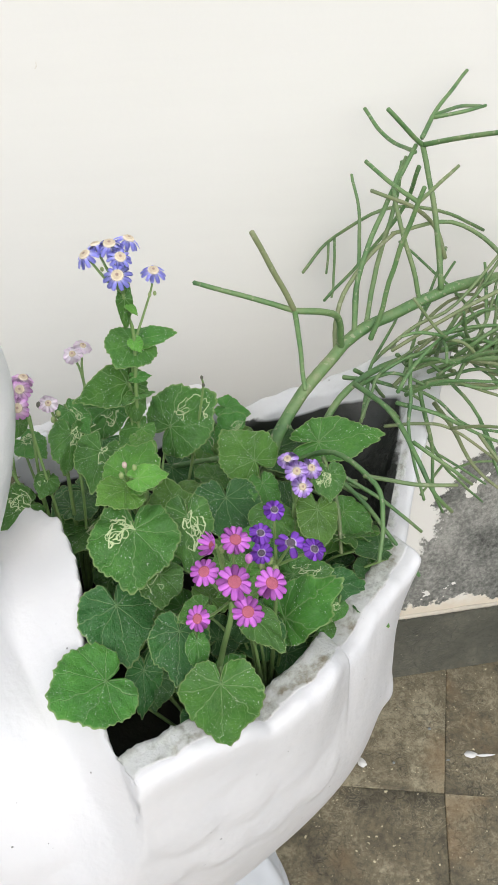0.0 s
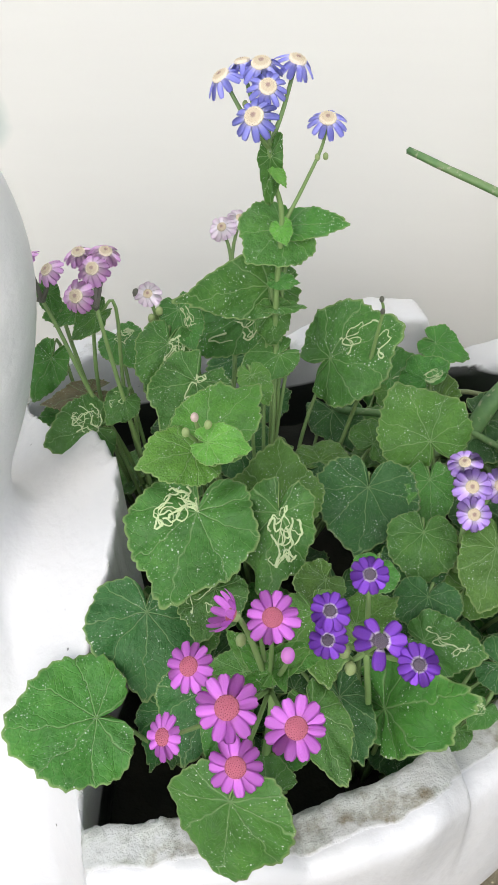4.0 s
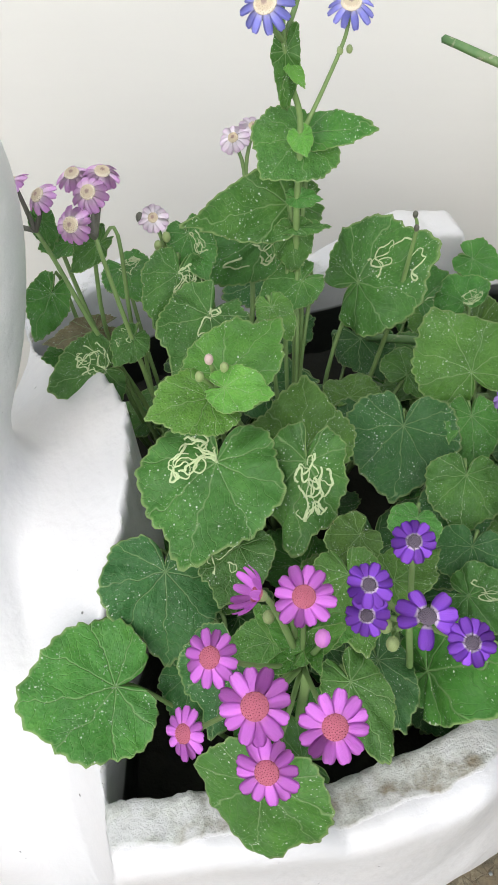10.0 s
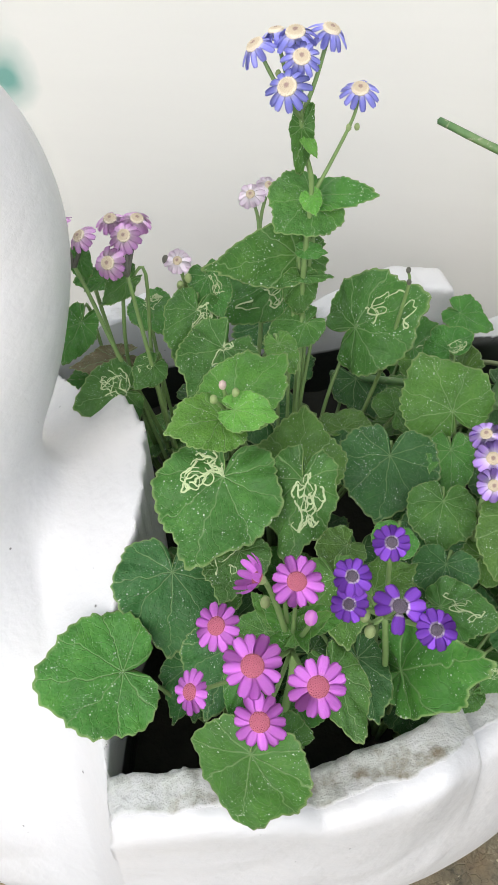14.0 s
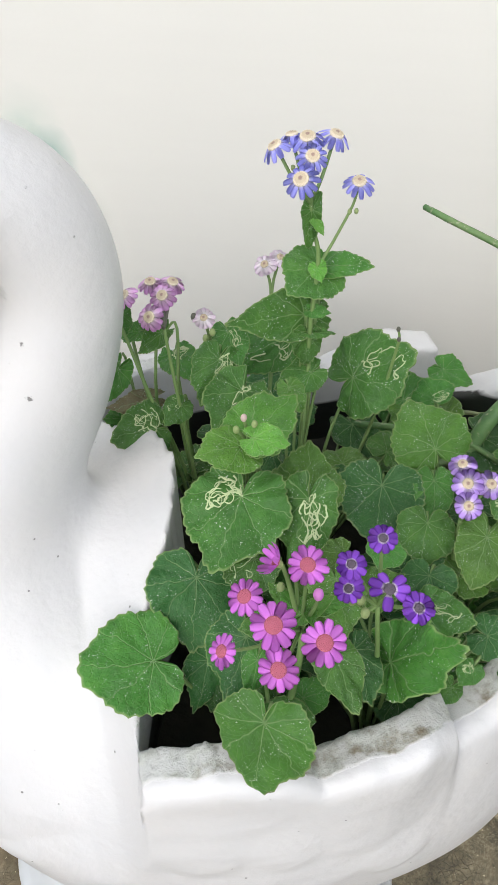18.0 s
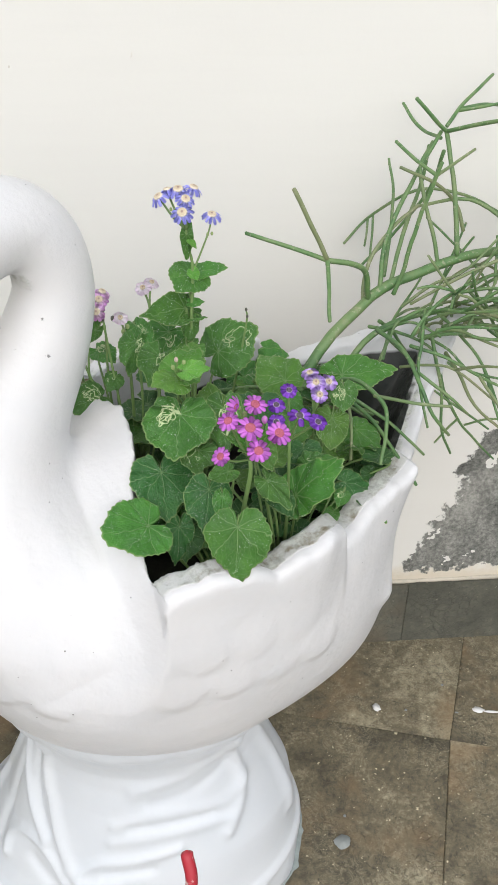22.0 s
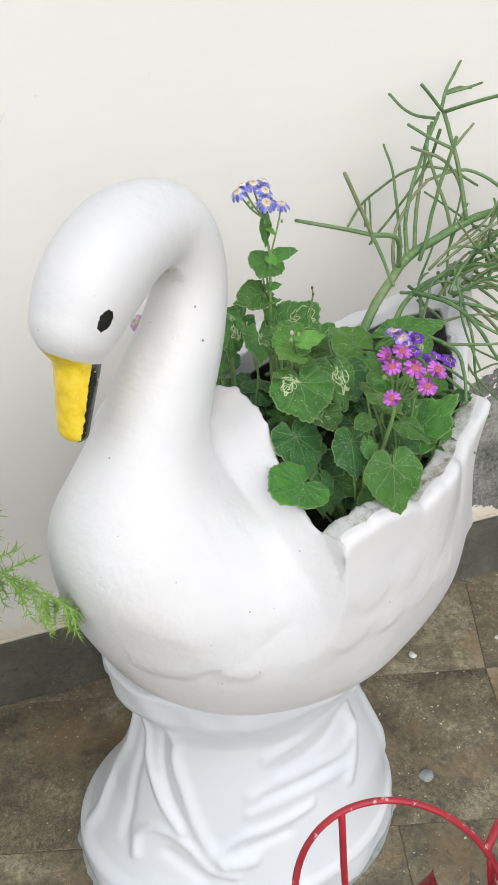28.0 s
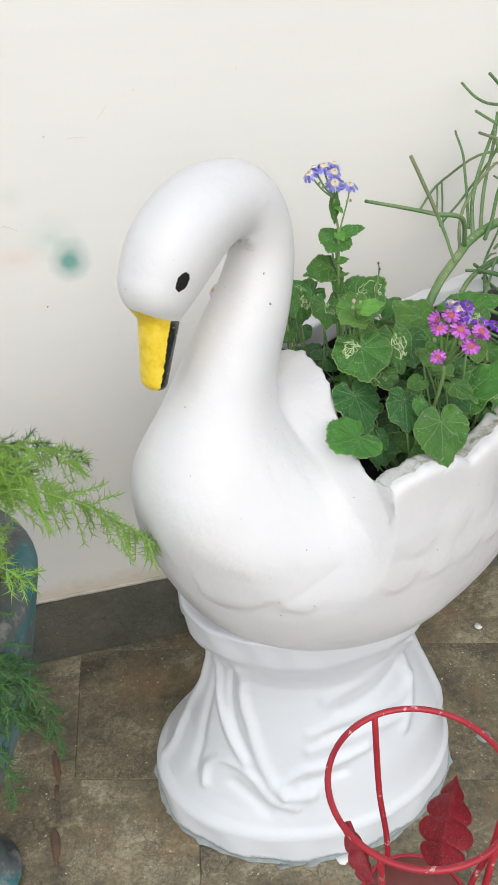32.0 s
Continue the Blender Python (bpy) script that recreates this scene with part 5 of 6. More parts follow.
# magenta heads on one branched stem
NODE = (0.186, 0.838, 0.982)
stem(magenta_plant, [(0.165, 0.875, G), (0.178, 0.86, 0.88), (0.186, 0.842, 0.955), NODE], 0.0032, 0.0022)
for at, face, r in (((0.190, 0.833, 1.055), (0.1, -0.35, 0.9), 0.0148), ((0.160, 0.800, 1.057), (-0.3, -0.4, 0.85), 0.0135), ((0.181, 0.784, 1.058), (0.05, -0.45, 0.9), 0.0162),
                    ((0.151, 0.780, 1.028), (-0.5, -0.5, 0.7), 0.0122), ((0.210, 0.785, 1.050), (0.25, -0.5, 0.85), 0.0152), ((0.188, 0.767, 1.042), (0.0, -0.6, 0.8), 0.0142)):
    foot = flower(magenta_plant, at, face, r * 0.86, 12, PETAL_MAGENTA, DISC_PINK, 0.38, 0.205, 0.12)
    stem(magenta_plant, [foot, foot * 0.55 + Vector(NODE) * 0.45 + Vector((0, 0, -0.004)), NODE], 0.0011, 0.0013)
half = flower(magenta_plant, (0.171, 0.832, 1.053), (-0.8, -0.1, 0.5), 0.0105, 12, PETAL_MAGENTA, DISC_PINK, 0.34, 0.2, -0.75)
stem(magenta_plant, [half, (0.178, 0.836, 1.03), NODE], 0.0013, 0.0018)
bud(magenta_plant, (0.199, 0.823, 1.042), 0.0048, PETAL_MAGENTA)
bud(magenta_plant, (0.18, 0.845, 1.035), 0.0042, MAT_BUD)
bud(magenta_plant, (0.172, 0.84, 1.02), 0.004, MAT_BUD)
stem(magenta_plant, [(0.199, 0.823, 1.04), (0.196, 0.83, 1.02), NODE], 0.001, 0.0016)
stem(magenta_plant, [(0.18, 0.845, 1.033), (0.182, 0.842, 1.015), NODE], 0.001, 0.0016)

# narrow bracts and young leaves among the magenta heads
for at, to in (((0.186, 0.838, 1.0), (0.168, 0.842, 1.018)), ((0.188, 0.836, 1.002), (0.206, 0.846, 1.016)), ((0.184, 0.834, 0.998), (0.172, 0.820, 1.006)), ((0.192, 0.838, 1.005), (0.198, 0.822, 1.012)), ((0.178, 0.842, 1.0), (0.160, 0.856, 1.004)), ((0.19, 0.845, 1.0), (0.214, 0.862, 0.992))):
    leaf(magenta_plant, at, to, 0.42, LEAF_BRIGHT, (0.05, -0.6, 0.8), False, back=0.4)

# violet heads
NODE = (0.232, 0.868, 0.985)
stem(purple_plant, [(0.235, 0.905, G), (0.236, 0.89, 0.88), NODE], 0.0026, 0.0017)
for at, face, r, n, gone in (((0.230, 0.871, 1.048), (0.1, -0.5, 0.85), 0.0122, 11, ()), ((0.214, 0.850, 1.043), (0.0, -0.4, 0.9), 0.0125, 11, ()), ((0.214, 0.846, 1.024), (-0.1, -0.55, 0.8), 0.0122, 11, ()),
                             ((0.239, 0.846, 1.031), (0.1, -0.3, 0.95), 0.0165, 10, (2, 6, 8)), ((0.258, 0.840, 1.026), (0.2, -0.5, 0.85), 0.0128, 12, ())):
    foot = flower(purple_plant, at, face, r * 0.80, n, PETAL_VIOLET, DISC_GREY, 0.28, 0.25, 0.15, gone)
    stem(purple_plant, [foot, foot * 0.5 + Vector(NODE) * 0.5, NODE], 0.0012, 0.0016)
for at in ((0.222, 0.85, 1.01), (0.226, 0.845, 1.004), (0.216, 0.856, 1.0)):
    bud(purple_plant, at, 0.0045, MAT_BUD)
    stem(purple_plant, [at, (0.226, 0.862, 0.985), NODE], 0.001, 0.0014)

# lilac heads with white centres
NODE = (0.283, 1.012, 0.93)
stem(lilac_plant, [(0.285, 1.03, G), (0.284, 1.02, 0.86), NODE], 0.0035, 0.0024)
for at, face, r in (((0.282, 1.004, 0.979), (0.0, -0.6, 0.8), 0.0135), ((0.285, 0.989, 0.970), (0.05, -0.7, 0.75), 0.0125), ((0.300, 1.013, 0.974), (0.2, -0.5, 0.85), 0.0130), ((0.276, 1.02, 0.984), (-0.2, -0.2, 0.95), 0.0125)):
    foot = flower(lilac_plant, at, face, r * 0.92, 12, PETAL_LILAC, DISC_CREAM, 0.35, 0.24, 0.2)
    stem(lilac_plant, [foot, foot * 0.5 + Vector(NODE) * 0.5, NODE], 0.0012, 0.0016)

# tall blue stalk
NODE = (0.127, 1.131, 1.134)
stem(blue_plant, [(0.126, 1.10, G), (0.127, 1.12, 0.86), (0.129, 1.13, 0.923), (0.130, 1.127, 1.009), (0.134, 1.135, 1.079), (0.130, 1.135, 1.106), NODE], 0.0028, 0.0016)
for at, face, r, d in (((0.094, 1.145, 1.172), (-0.5, -0.2, 0.9), 0.0150, 0.5), ((0.119, 1.151, 1.179), (0.0, -0.25, 1), 0.0160, 0.5), ((0.139, 1.167, 1.176), (0.35, -0.05, 0.95), 0.0150, 0.55),
                       ((0.128, 1.128, 1.174), (0.15, -0.6, 0.8), 0.0140, 0.4), ((0.123, 1.110, 1.163), (-0.1, -0.65, 0.75), 0.0155, 0.4), ((0.161, 1.156, 1.144), (0.1, -0.35, 0.95), 0.0145, 0.5),
                       ((0.105, 1.157, 1.177), (-0.2, 0.2, 1), 0.0130, 0.75)):
    foot = flower(blue_plant, at, face, r * 0.93, 12, PETAL_BLUE, DISC_CREAM, 0.44, 0.165, d)
    if at[0] > 0.15:
        stem(blue_plant, [foot, (0.157, 1.155, 1.123), (0.146, 1.146, 1.098), (0.136, 1.137, 1.078)], 0.0010, 0.0015)
    else:
        stem(blue_plant, [foot, foot * 0.5 + Vector(NODE) * 0.5 + Vector((0, 0, -0.004)), NODE], 0.0013, 0.0017)
for at in ((0.155, 1.154, 1.118), (0.1605, 1.154, 1.119), (0.109, 1.145, 1.155), (0.113, 1.14, 1.15)):
    bud(blue_plant, at, 0.0028, MAT_BUD)
leaf(blue_plant, (0.128, 1.131, 1.128), (0.126, 1.124, 1.094), 0.38, LEAF_MID, (0, -1, 0.1), False)
leaf(blue_plant, (0.130, 1.131, 1.122), (0.139, 1.122, 1.112), 0.5, LEAF_YOUNG, (0.2, -0.8, 0.5), False)
leaf(blue_plant, (0.131, 1.128, 1.035), (0.148, 1.125, 1.037), 0.6, LEAF_MID, (0, -0.8, 0.6), False)
leaf(blue_plant, (0.130, 1.128, 1.012), (0.152, 1.135, 1.012), 0.45, LEAF_MID, (0, -0.3, 0.95), False)
leaf(blue_plant, (0.134, 1.132, 1.076), (0.140, 1.122, 1.068), 0.9, LEAF_YOUNG, (0, -0.8, 0.5), False)
for at, m in (((0.109, 0.984, 1.028), MAT_BUD_PINK), ((0.118, 0.982, 1.025), MAT_BUD), ((0.105, 0.976, 1.022), MAT_BUD)):
    bud(blue_plant, at, 0.0037, m)
    stem(blue_plant, [at, (0.112, 0.986, 1.0), (0.117, 0.99, 0.975), (0.12, 1.02, 0.9), (0.123, 1.05, G)], 0.0012, 0.003)
for at in ((0.2055, 1.152, 1.011), (0.207, 1.151, 1.001)):
    bud(blue_plant, at, 0.0028, MAT_STEM2)
    stem(blue_plant, [at, (0.206, 1.153, 0.99), (0.19, 1.15, 0.9), (0.15, 1.1, G)], 0.001, 0.0022)

# faded mauve and white heads by the neck
for line in ([(0.04, 1.08, G), (0.036, 1.065, 0.86), (0.031, 1.06, 0.929), (0.024, 1.06, 1.0), (0.020, 1.06, 1.045)],
             [(0.035, 1.085, G), (0.02, 1.075, 0.87), (-0.004, 1.07, 0.958), (-0.020, 1.074, 1.01), (-0.028, 1.075, 1.035)]):
    stem(mauve_plant, line, 0.0021, 0.0014)
for at, face, foot_at in (((0.016, 1.073, 1.068), (0.0, -0.6, 0.8), 0), ((0.014, 1.046, 1.064), (-0.05, -0.75, 0.65), 0), ((-0.001, 1.091, 1.068), (0.0, -0.2, 0.95), 0),
                          ((0.019, 1.092, 1.070), (0.3, -0.1, 0.95), 0), ((-0.019, 1.075, 1.062), (-0.4, -0.4, 0.8), 1), ((-0.038, 1.08, 1.066), (-0.6, 0.0, 0.7), 1), ((-0.077, 1.086, 1.036), (-0.5, -0.3, 0.5), 1)):
    foot = flower(mauve_plant, at, face, 0.0116, 12, PETAL_MAUVE, DISC_CREAM, 0.42, 0.22, 0.5)
    end = Vector((0.020, 1.06, 1.045)) if not foot_at else Vector((-0.028, 1.075, 1.035))
    stem(mauve_plant, [foot, foot * 0.6 + end * 0.4, end], 0.0012, 0.0018, MAT_STEM2)
for at, face, r in (((0.063, 1.230, 1.013), (-0.05, -0.55, 0.8), 0.0140), ((0.076, 1.242, 1.016), (0.3, -0.3, 0.9), 0.0130), ((0.037, 1.113, 1.023), (0.05, -0.55, 0.8), 0.0122)):
    foot = flower(mauve_plant, at, face, r * 0.85, 12, PETAL_WHITE, DISC_CREAM, 0.34, 0.24, 0.3)
    if at[1] > 1.2:
        stem(mauve_plant, [foot, (0.072, 1.22, 0.98), (0.08, 1.17, 0.88), (0.06, 1.1, G)], 0.0013, 0.0025)
    else:
        stem(mauve_plant, [foot, (0.044, 1.11, 0.985), (0.046, 1.10, 0.9), (0.046, 1.09, G)], 0.0013, 0.0028)
bud(mauve_plant, (0.027, 1.115, 1.021), 0.0042, MAT_STEM2)
bud(mauve_plant, (0.046, 1.108, 1.012), 0.0042, MAT_BUD)
bud(mauve_plant, (0.040, 1.106, 1.006), 0.0042, MAT_BUD)

# ---------------------------------------------------------------- the pencil cactus
pencil = plant("pencil_cactus", (0.27, 1.14, 0.76), "sprawling grey green leafless pencil cactus leaning against the wall", "cactus")


def twig(points, r0, r1, name="branch", steps=5):
    pts = [(p[0], min(p[1], WALL_Y - 0.012), p[2]) for p in points]
    line = catmull(pts, steps)
    n = len(line)
    rr = [max(0.0012, 0.69 * (r0 + (r1 - r0) * i / (n - 1)) * (1 + 0.07 * noise.noise(Vector(line[i]) * 60))) for i in range(n)]
    bm = bmesh.new()
    tube(bm, [Vector(q) + Vector((noise.noise(Vector(q) * 25), noise.noise(Vector(q) * 25 + Vector((9, 0, 0))), 0)) * 0.002 for q in line], rr, 8, True, True)
    attach(part(name, bm, MAT_CACT), pencil)


twig([(0.262, 1.13, 0.76), (0.30, 1.172, 0.905), (0.398, 1.238, 0.985), (0.47, 1.252, 1.015), (0.539, 1.264, 1.034), (0.615, 1.287, 1.033), (0.70, 1.31, 1.01), (0.82, 1.33, 0.95)], 0.0125, 0.0085, "trunk")
twig([(0.30, 1.12, 0.76), (0.325, 1.15, 0.86), (0.385, 1.20, 0.93), (0.46, 1.23, 0.955), (0.56, 1.26, 0.95)], 0.0085, 0.005, "trunk")
FORK = (0.321, 1.191, 1.063)
twig([(0.392, 1.232, 0.985), (0.383, 1.220, 1.03), (0.360, 1.200, 1.053), FORK], 0.0065, 0.0055)
twig([FORK, (0.265, 1.212, 1.078), (0.210, 1.231, 1.090)], 0.0050, 0.0042)
twig([FORK, (0.295, 1.187, 1.115), (0.270, 1.183, 1.166)], 0.0050, 0.0044)
twig([FORK, (0.318, 1.15, 1.045), (0.311, 1.094, 1.018)], 0.0046, 0.0036)
TOP = (0.506, 1.320, 1.201)
twig([(0.526, 1.257, 1.040), (0.520, 1.28, 1.11), TOP], 0.0058, 0.0050)
twig([TOP, (0.53, 1.28, 1.219), (0.558, 1.237, 1.236), (0.60, 1.18, 1.255)], 0.0046, 0.0036)
twig([TOP, (0.485, 1.310, 1.218), (0.451, 1.300, 1.251)], 0.0045, 0.0038)
twig([(0.510, 1.335, 1.205), (0.54, 1.38, 1.222), (0.574, 1.415, 1.238), (0.606, 1.449, 1.252)], 0.0046, 0.0034)
twig([(0.535, 1.37, 1.218), (0.57, 1.36, 1.226), (0.600, 1.364, 1.230)], 0.0038, 0.0030)
twig([(0.540, 1.375, 1.22), (0.59, 1.42, 1.215), (0.635, 1.455, 1.204)], 0.0038, 0.0030)
twig([(0.503, 1.335, 1.188), (0.49, 1.40, 1.185), (0.470, 1.452, 1.211)], 0.0042, 0.0034)
HUB = (0.470, 1.227, 1.167)
twig([(0.426, 1.290, 1.196), (0.45, 1.25, 1.178), HUB], 0.0034, 0.0042)
twig([HUB, (0.50, 1.25, 1.175), (0.537, 1.280, 1.187)], 0.0038, 0.0030)
twig([(0.475, 1.225, 1.185), HUB, (0.455, 1.235, 1.10), (0.44, 1.235, 1.02), (0.43, 1.235, 0.99)], 0.0038, 0.0052)
twig([(0.436, 1.297, 1.158), (0.49, 1.295, 1.135), (0.53, 1.31, 1.10), (0.545, 1.30, 1.06)], 0.0034, 0.0045)
twig([(0.450, 1.421, 1.135), (0.455, 1.392, 1.096), (0.448, 1.36, 1.05), (0.43, 1.30, 0.99)], 0.0030, 0.0045)
twig([(0.391, 1.435, 0.992), (0.429, 1.452, 1.027), (0.495, 1.411, 1.087), (0.58, 1.42, 1.075), (0.668, 1.455, 1.026)], 0.0032, 0.0038)
twig([(0.432, 1.452, 1.030), (0.427, 1.44, 0.985)], 0.0030, 0.0026)
twig([(0.440, 1.450, 1.034), (0.436, 1.43, 0.975), (0.428, 1.41, 0.962)], 0.0030, 0.0026)
twig([(0.408, 1.380, 0.973), (0.455, 1.385, 1.02), (0.50, 1.36, 1.10), (0.51, 1.335, 1.17)], 0.0032, 0.0042)
twig([(0.41, 1.240, 0.99), (0.42, 1.27, 1.06), (0.455, 1.30, 1.13), (0.50, 1.325, 1.20)], 0.0055, 0.0042)
twig([(0.425, 1.245, 0.995), (0.45, 1.29, 1.06), (0.475, 1.32, 1.12), (0.485, 1.33, 1.18)], 0.0052, 0.0040)
twig([(0.385, 1.235, 0.975), (0.395, 1.26, 1.03), (0.43, 1.28, 1.075), (0.47, 1.29, 1.105)], 0.0050, 0.0036)
twig([(0.50, 1.255, 1.02), (0.485, 1.27, 1.08), (0.468, 1.30, 1.15), (0.49, 1.33, 1.185)], 0.0048, 0.0036)
twig([(0.47, 1.30, 1.10), (0.55, 1.31, 1.105), (0.61, 1.285, 1.07), (0.63, 1.27, 1.03)], 0.0038, 0.0044)
twig([(0.45, 1.21, 0.985), (0.53, 1.21, 1.03), (0.60, 1.22, 1.055), (0.70, 1.23, 1.075)], 0.0034, 0.0042)
# lower sprays over the bowl and past the tail
twig([(0.305, 1.16, 0.865), (0.345, 1.085, 0.935), (0.373, 1.015, 0.938), (0.372, 0.98, 0.915), (0.361, 0.950, 0.887)], 0.0050, 0.0034)
twig([(0.365, 1.03, 0.94), (0.41, 1.00, 0.945), (0.457, 0.994, 0.942)], 0.0038, 0.0028)
twig([(0.335, 1.09, 0.925), (0.336, 1.03, 0.905), (0.333, 0.991, 0.866)], 0.0042, 0.0030)
twig([(0.345, 1.10, 0.90), (0.40, 1.06, 0.875), (0.448, 1.043, 0.833)], 0.0042, 0.0028)
twig([(0.33, 1.12, 0.90), (0.37, 1.06, 0.885), (0.40, 1.0, 0.86), (0.42, 0.97, 0.835)], 0.0042, 0.0030)
twig([(0.40, 1.19, 0.955), (0.42, 1.10, 0.965), (0.424, 1.039, 0.955), (0.44, 1.01, 0.92), (0.47, 1.02, 0.88)], 0.0050, 0.0032)
twig([(0.43, 1.06, 0.955), (0.47, 1.03, 0.93), (0.50, 1.04, 0.90)], 0.0036, 0.0028)
twig([(0.47, 1.24, 0.96), (0.522, 1.285, 0.885), (0.541, 1.272, 0.804), (0.580, 1.277, 0.733), (0.62, 1.28, 0.685), (0.657, 1.282, 0.647)], 0.0046, 0.0026)
twig([(0.575, 1.276, 0.738), (0.55, 1.25, 0.735), (0.527, 1.235, 0.72)], 0.0032, 0.0024)
twig([(0.59, 1.278, 0.725), (0.63, 1.27, 0.74), (0.69, 1.26, 0.735)], 0.0030, 0.0024)
twig([(0.48, 1.18, 0.945), (0.50, 1.16, 0.86), (0.505, 1.15, 0.80), (0.53, 1.16, 0.75)], 0.0042, 0.0026)
rng = random.Random(11)
for i in range(84):
    # the tangle: short forked runs that start along the trunks and sag over the tail
    k = 0.14 + 0.86 * rng.random()
    at = Vector((0.36 + 0.30 * k, 1.19 + 0.09 * k, 0.955 + 0.05 * k)) + Vector((rng.uniform(-0.02, 0.05), rng.uniform(-0.07, 0.04), rng.uniform(-0.06, 0.02)))
    way = Vector((rng.uniform(-0.15, 1.0), rng.uniform(-0.6, 0.4), rng.uniform(-0.35, 0.55)))
    way.normalize()
    length = rng.uniform(0.05, 0.12)
    p1 = at + way * length
    way2 = (way + Vector((rng.uniform(-0.3, 0.6), rng.uniform(-0.6, 0.5), rng.uniform(-0.9, 0.6)))).normalized()
    p2 = p1 + way2 * length * rng.uniform(0.6, 1.1)
    p2.z = max(p2.z, 0.80)
    twig([at, (at + p1) / 2 + Vector((0, 0, 0.006)), p1, p2], rng.uniform(0.0032, 0.0046), 0.0026, steps=4)
    if rng.random() < 0.55:
        way3 = (way + Vector((rng.uniform(-0.4, 0.8), rng.uniform(-0.8, 0.3), rng.uniform(-0.6, 0.6)))).normalized()
        twig([p1, p1 + way3 * length * 0.5, p1 + way3 * length * rng.uniform(0.8, 1.1) + Vector((0, 0, -0.008))], 0.0036, 0.0026, steps=3)

rng = random.Random(29)
for i in range(16):
    # older stems that lie low across the bowl
    at = SWAN @ Vector((rng.uniform(0.20, 0.30), rng.uniform(-0.02, 0.13), rng.uniform(0.78, 0.86)))
    end = SWAN @ Vector((rng.uniform(0.34, 0.44), rng.uniform(-0.15, 0.10), rng.uniform(0.78, 0.88)))
    mid = (at + end) / 2 + Vector((rng.uniform(-0.03, 0.03), rng.uniform(-0.03, 0.03), rng.uniform(0.0, 0.03)))
    twig([at, mid, end], rng.uniform(0.0038, 0.006), 0.003, steps=5)

# ---------------------------------------------------------------- the red plant stand
stand = plant("plant_stand", (-0.016, 0.40, 0.0), "red painted wrought iron plant stand with worn enamel", "plant stand")


def rod(points, r, name, steps=8):
    bm = bmesh.new()
    tube(bm, catmull(points, steps), r, 10, True, True)
    return attach(part(name, bm, MAT_RED), stand)


def hoop(c, r, wire, name="ring"):
    bm = bmesh.new()
    n, m = 64, 10
    vs = [[bm.verts.new((c[0] + (r + wire * math.cos(b)) * math.cos(a), c[1] + (r + wire * math.cos(b)) * math.sin(a), c[2] + wire * math.sin(b)))
           for b in (2 * math.pi * j / m for j in range(m))] for a in (2 * math.pi * i / n for i in range(n))]
    for i in range(n):
        for j in range(m):
            bm.faces.new((vs[i][j], vs[(i + 1) % n][j], vs[(i + 1) % n][(j + 1) % m], vs[i][(j + 1) % m]))
    return attach(part(name, bm, MAT_RED), stand)


CX, CY, RZ, RR = -0.016, 0.400, 0.757, 0.0935
hoop((CX, CY, RZ), RR, 0.0034)
hoop((CX, CY, 0.53), 0.062, 0.0035)
bm = bmesh.new()
bmesh.ops.create_cone(bm, cap_ends=True, segments=40, radius1=0.058, radius2=0.06, depth=0.008, matrix=Matrix.Translation((CX, CY, 0.53)))
bmesh.ops.bevel(bm, geom=bm.edges, offset=0.002, segments=2, affect="EDGES")
attach(part("plate", bm, MAT_PLATE, label="brown red round plate"), stand)
for a in (100, 350, 225):
    c, s = math.cos(radians(a)), math.sin(radians(a))
    rod([(CX + RR * c, CY + RR * s, RZ), (CX + 0.083 * c, CY + 0.083 * s, 0.64), (CX + 0.062 * c, CY + 0.062 * s, 0.53), (CX + 0.09 * c, CY + 0.09 * s, 0.25), (CX + 0.14 * c, CY + 0.14 * s, 0.004)], 0.0036, "leg")
# curled handle beside the ring, and the bars to the next ring
rod([(0.107, 0.437, 0.912), (0.109, 0.424, 0.887), (0.092, 0.408, 0.833), (0.090, 0.388, 0.790), (0.103, 0.376, 0.733), (0.122, 0.375, 0.703), (0.138, 0.378, 0.722), (0.15, 0.385, 0.75)], 0.0047, "handle")
rod([(0.078, 0.410, 0.757), (0.092, 0.42, 0.765), (0.103, 0.43, 0.757)], 0.0042, "joint")
rod([(0.074, 0.385, 0.69), (0.13, 0.40, 0.665), (0.20, 0.41, 0.64)], 0.0042, "bar")
rod([(0.074, 0.385, 0.68), (0.13, 0.385, 0.645), (0.20, 0.385, 0.61)], 0.0042, "bar")
rod([(0.076, 0.40, 0.757), (0.074, 0.385, 0.685), (0.05, 0.37, 0.55), (0.045, 0.36, 0.30), (0.06, 0.34, 0.004)], 0.0040, "leg")


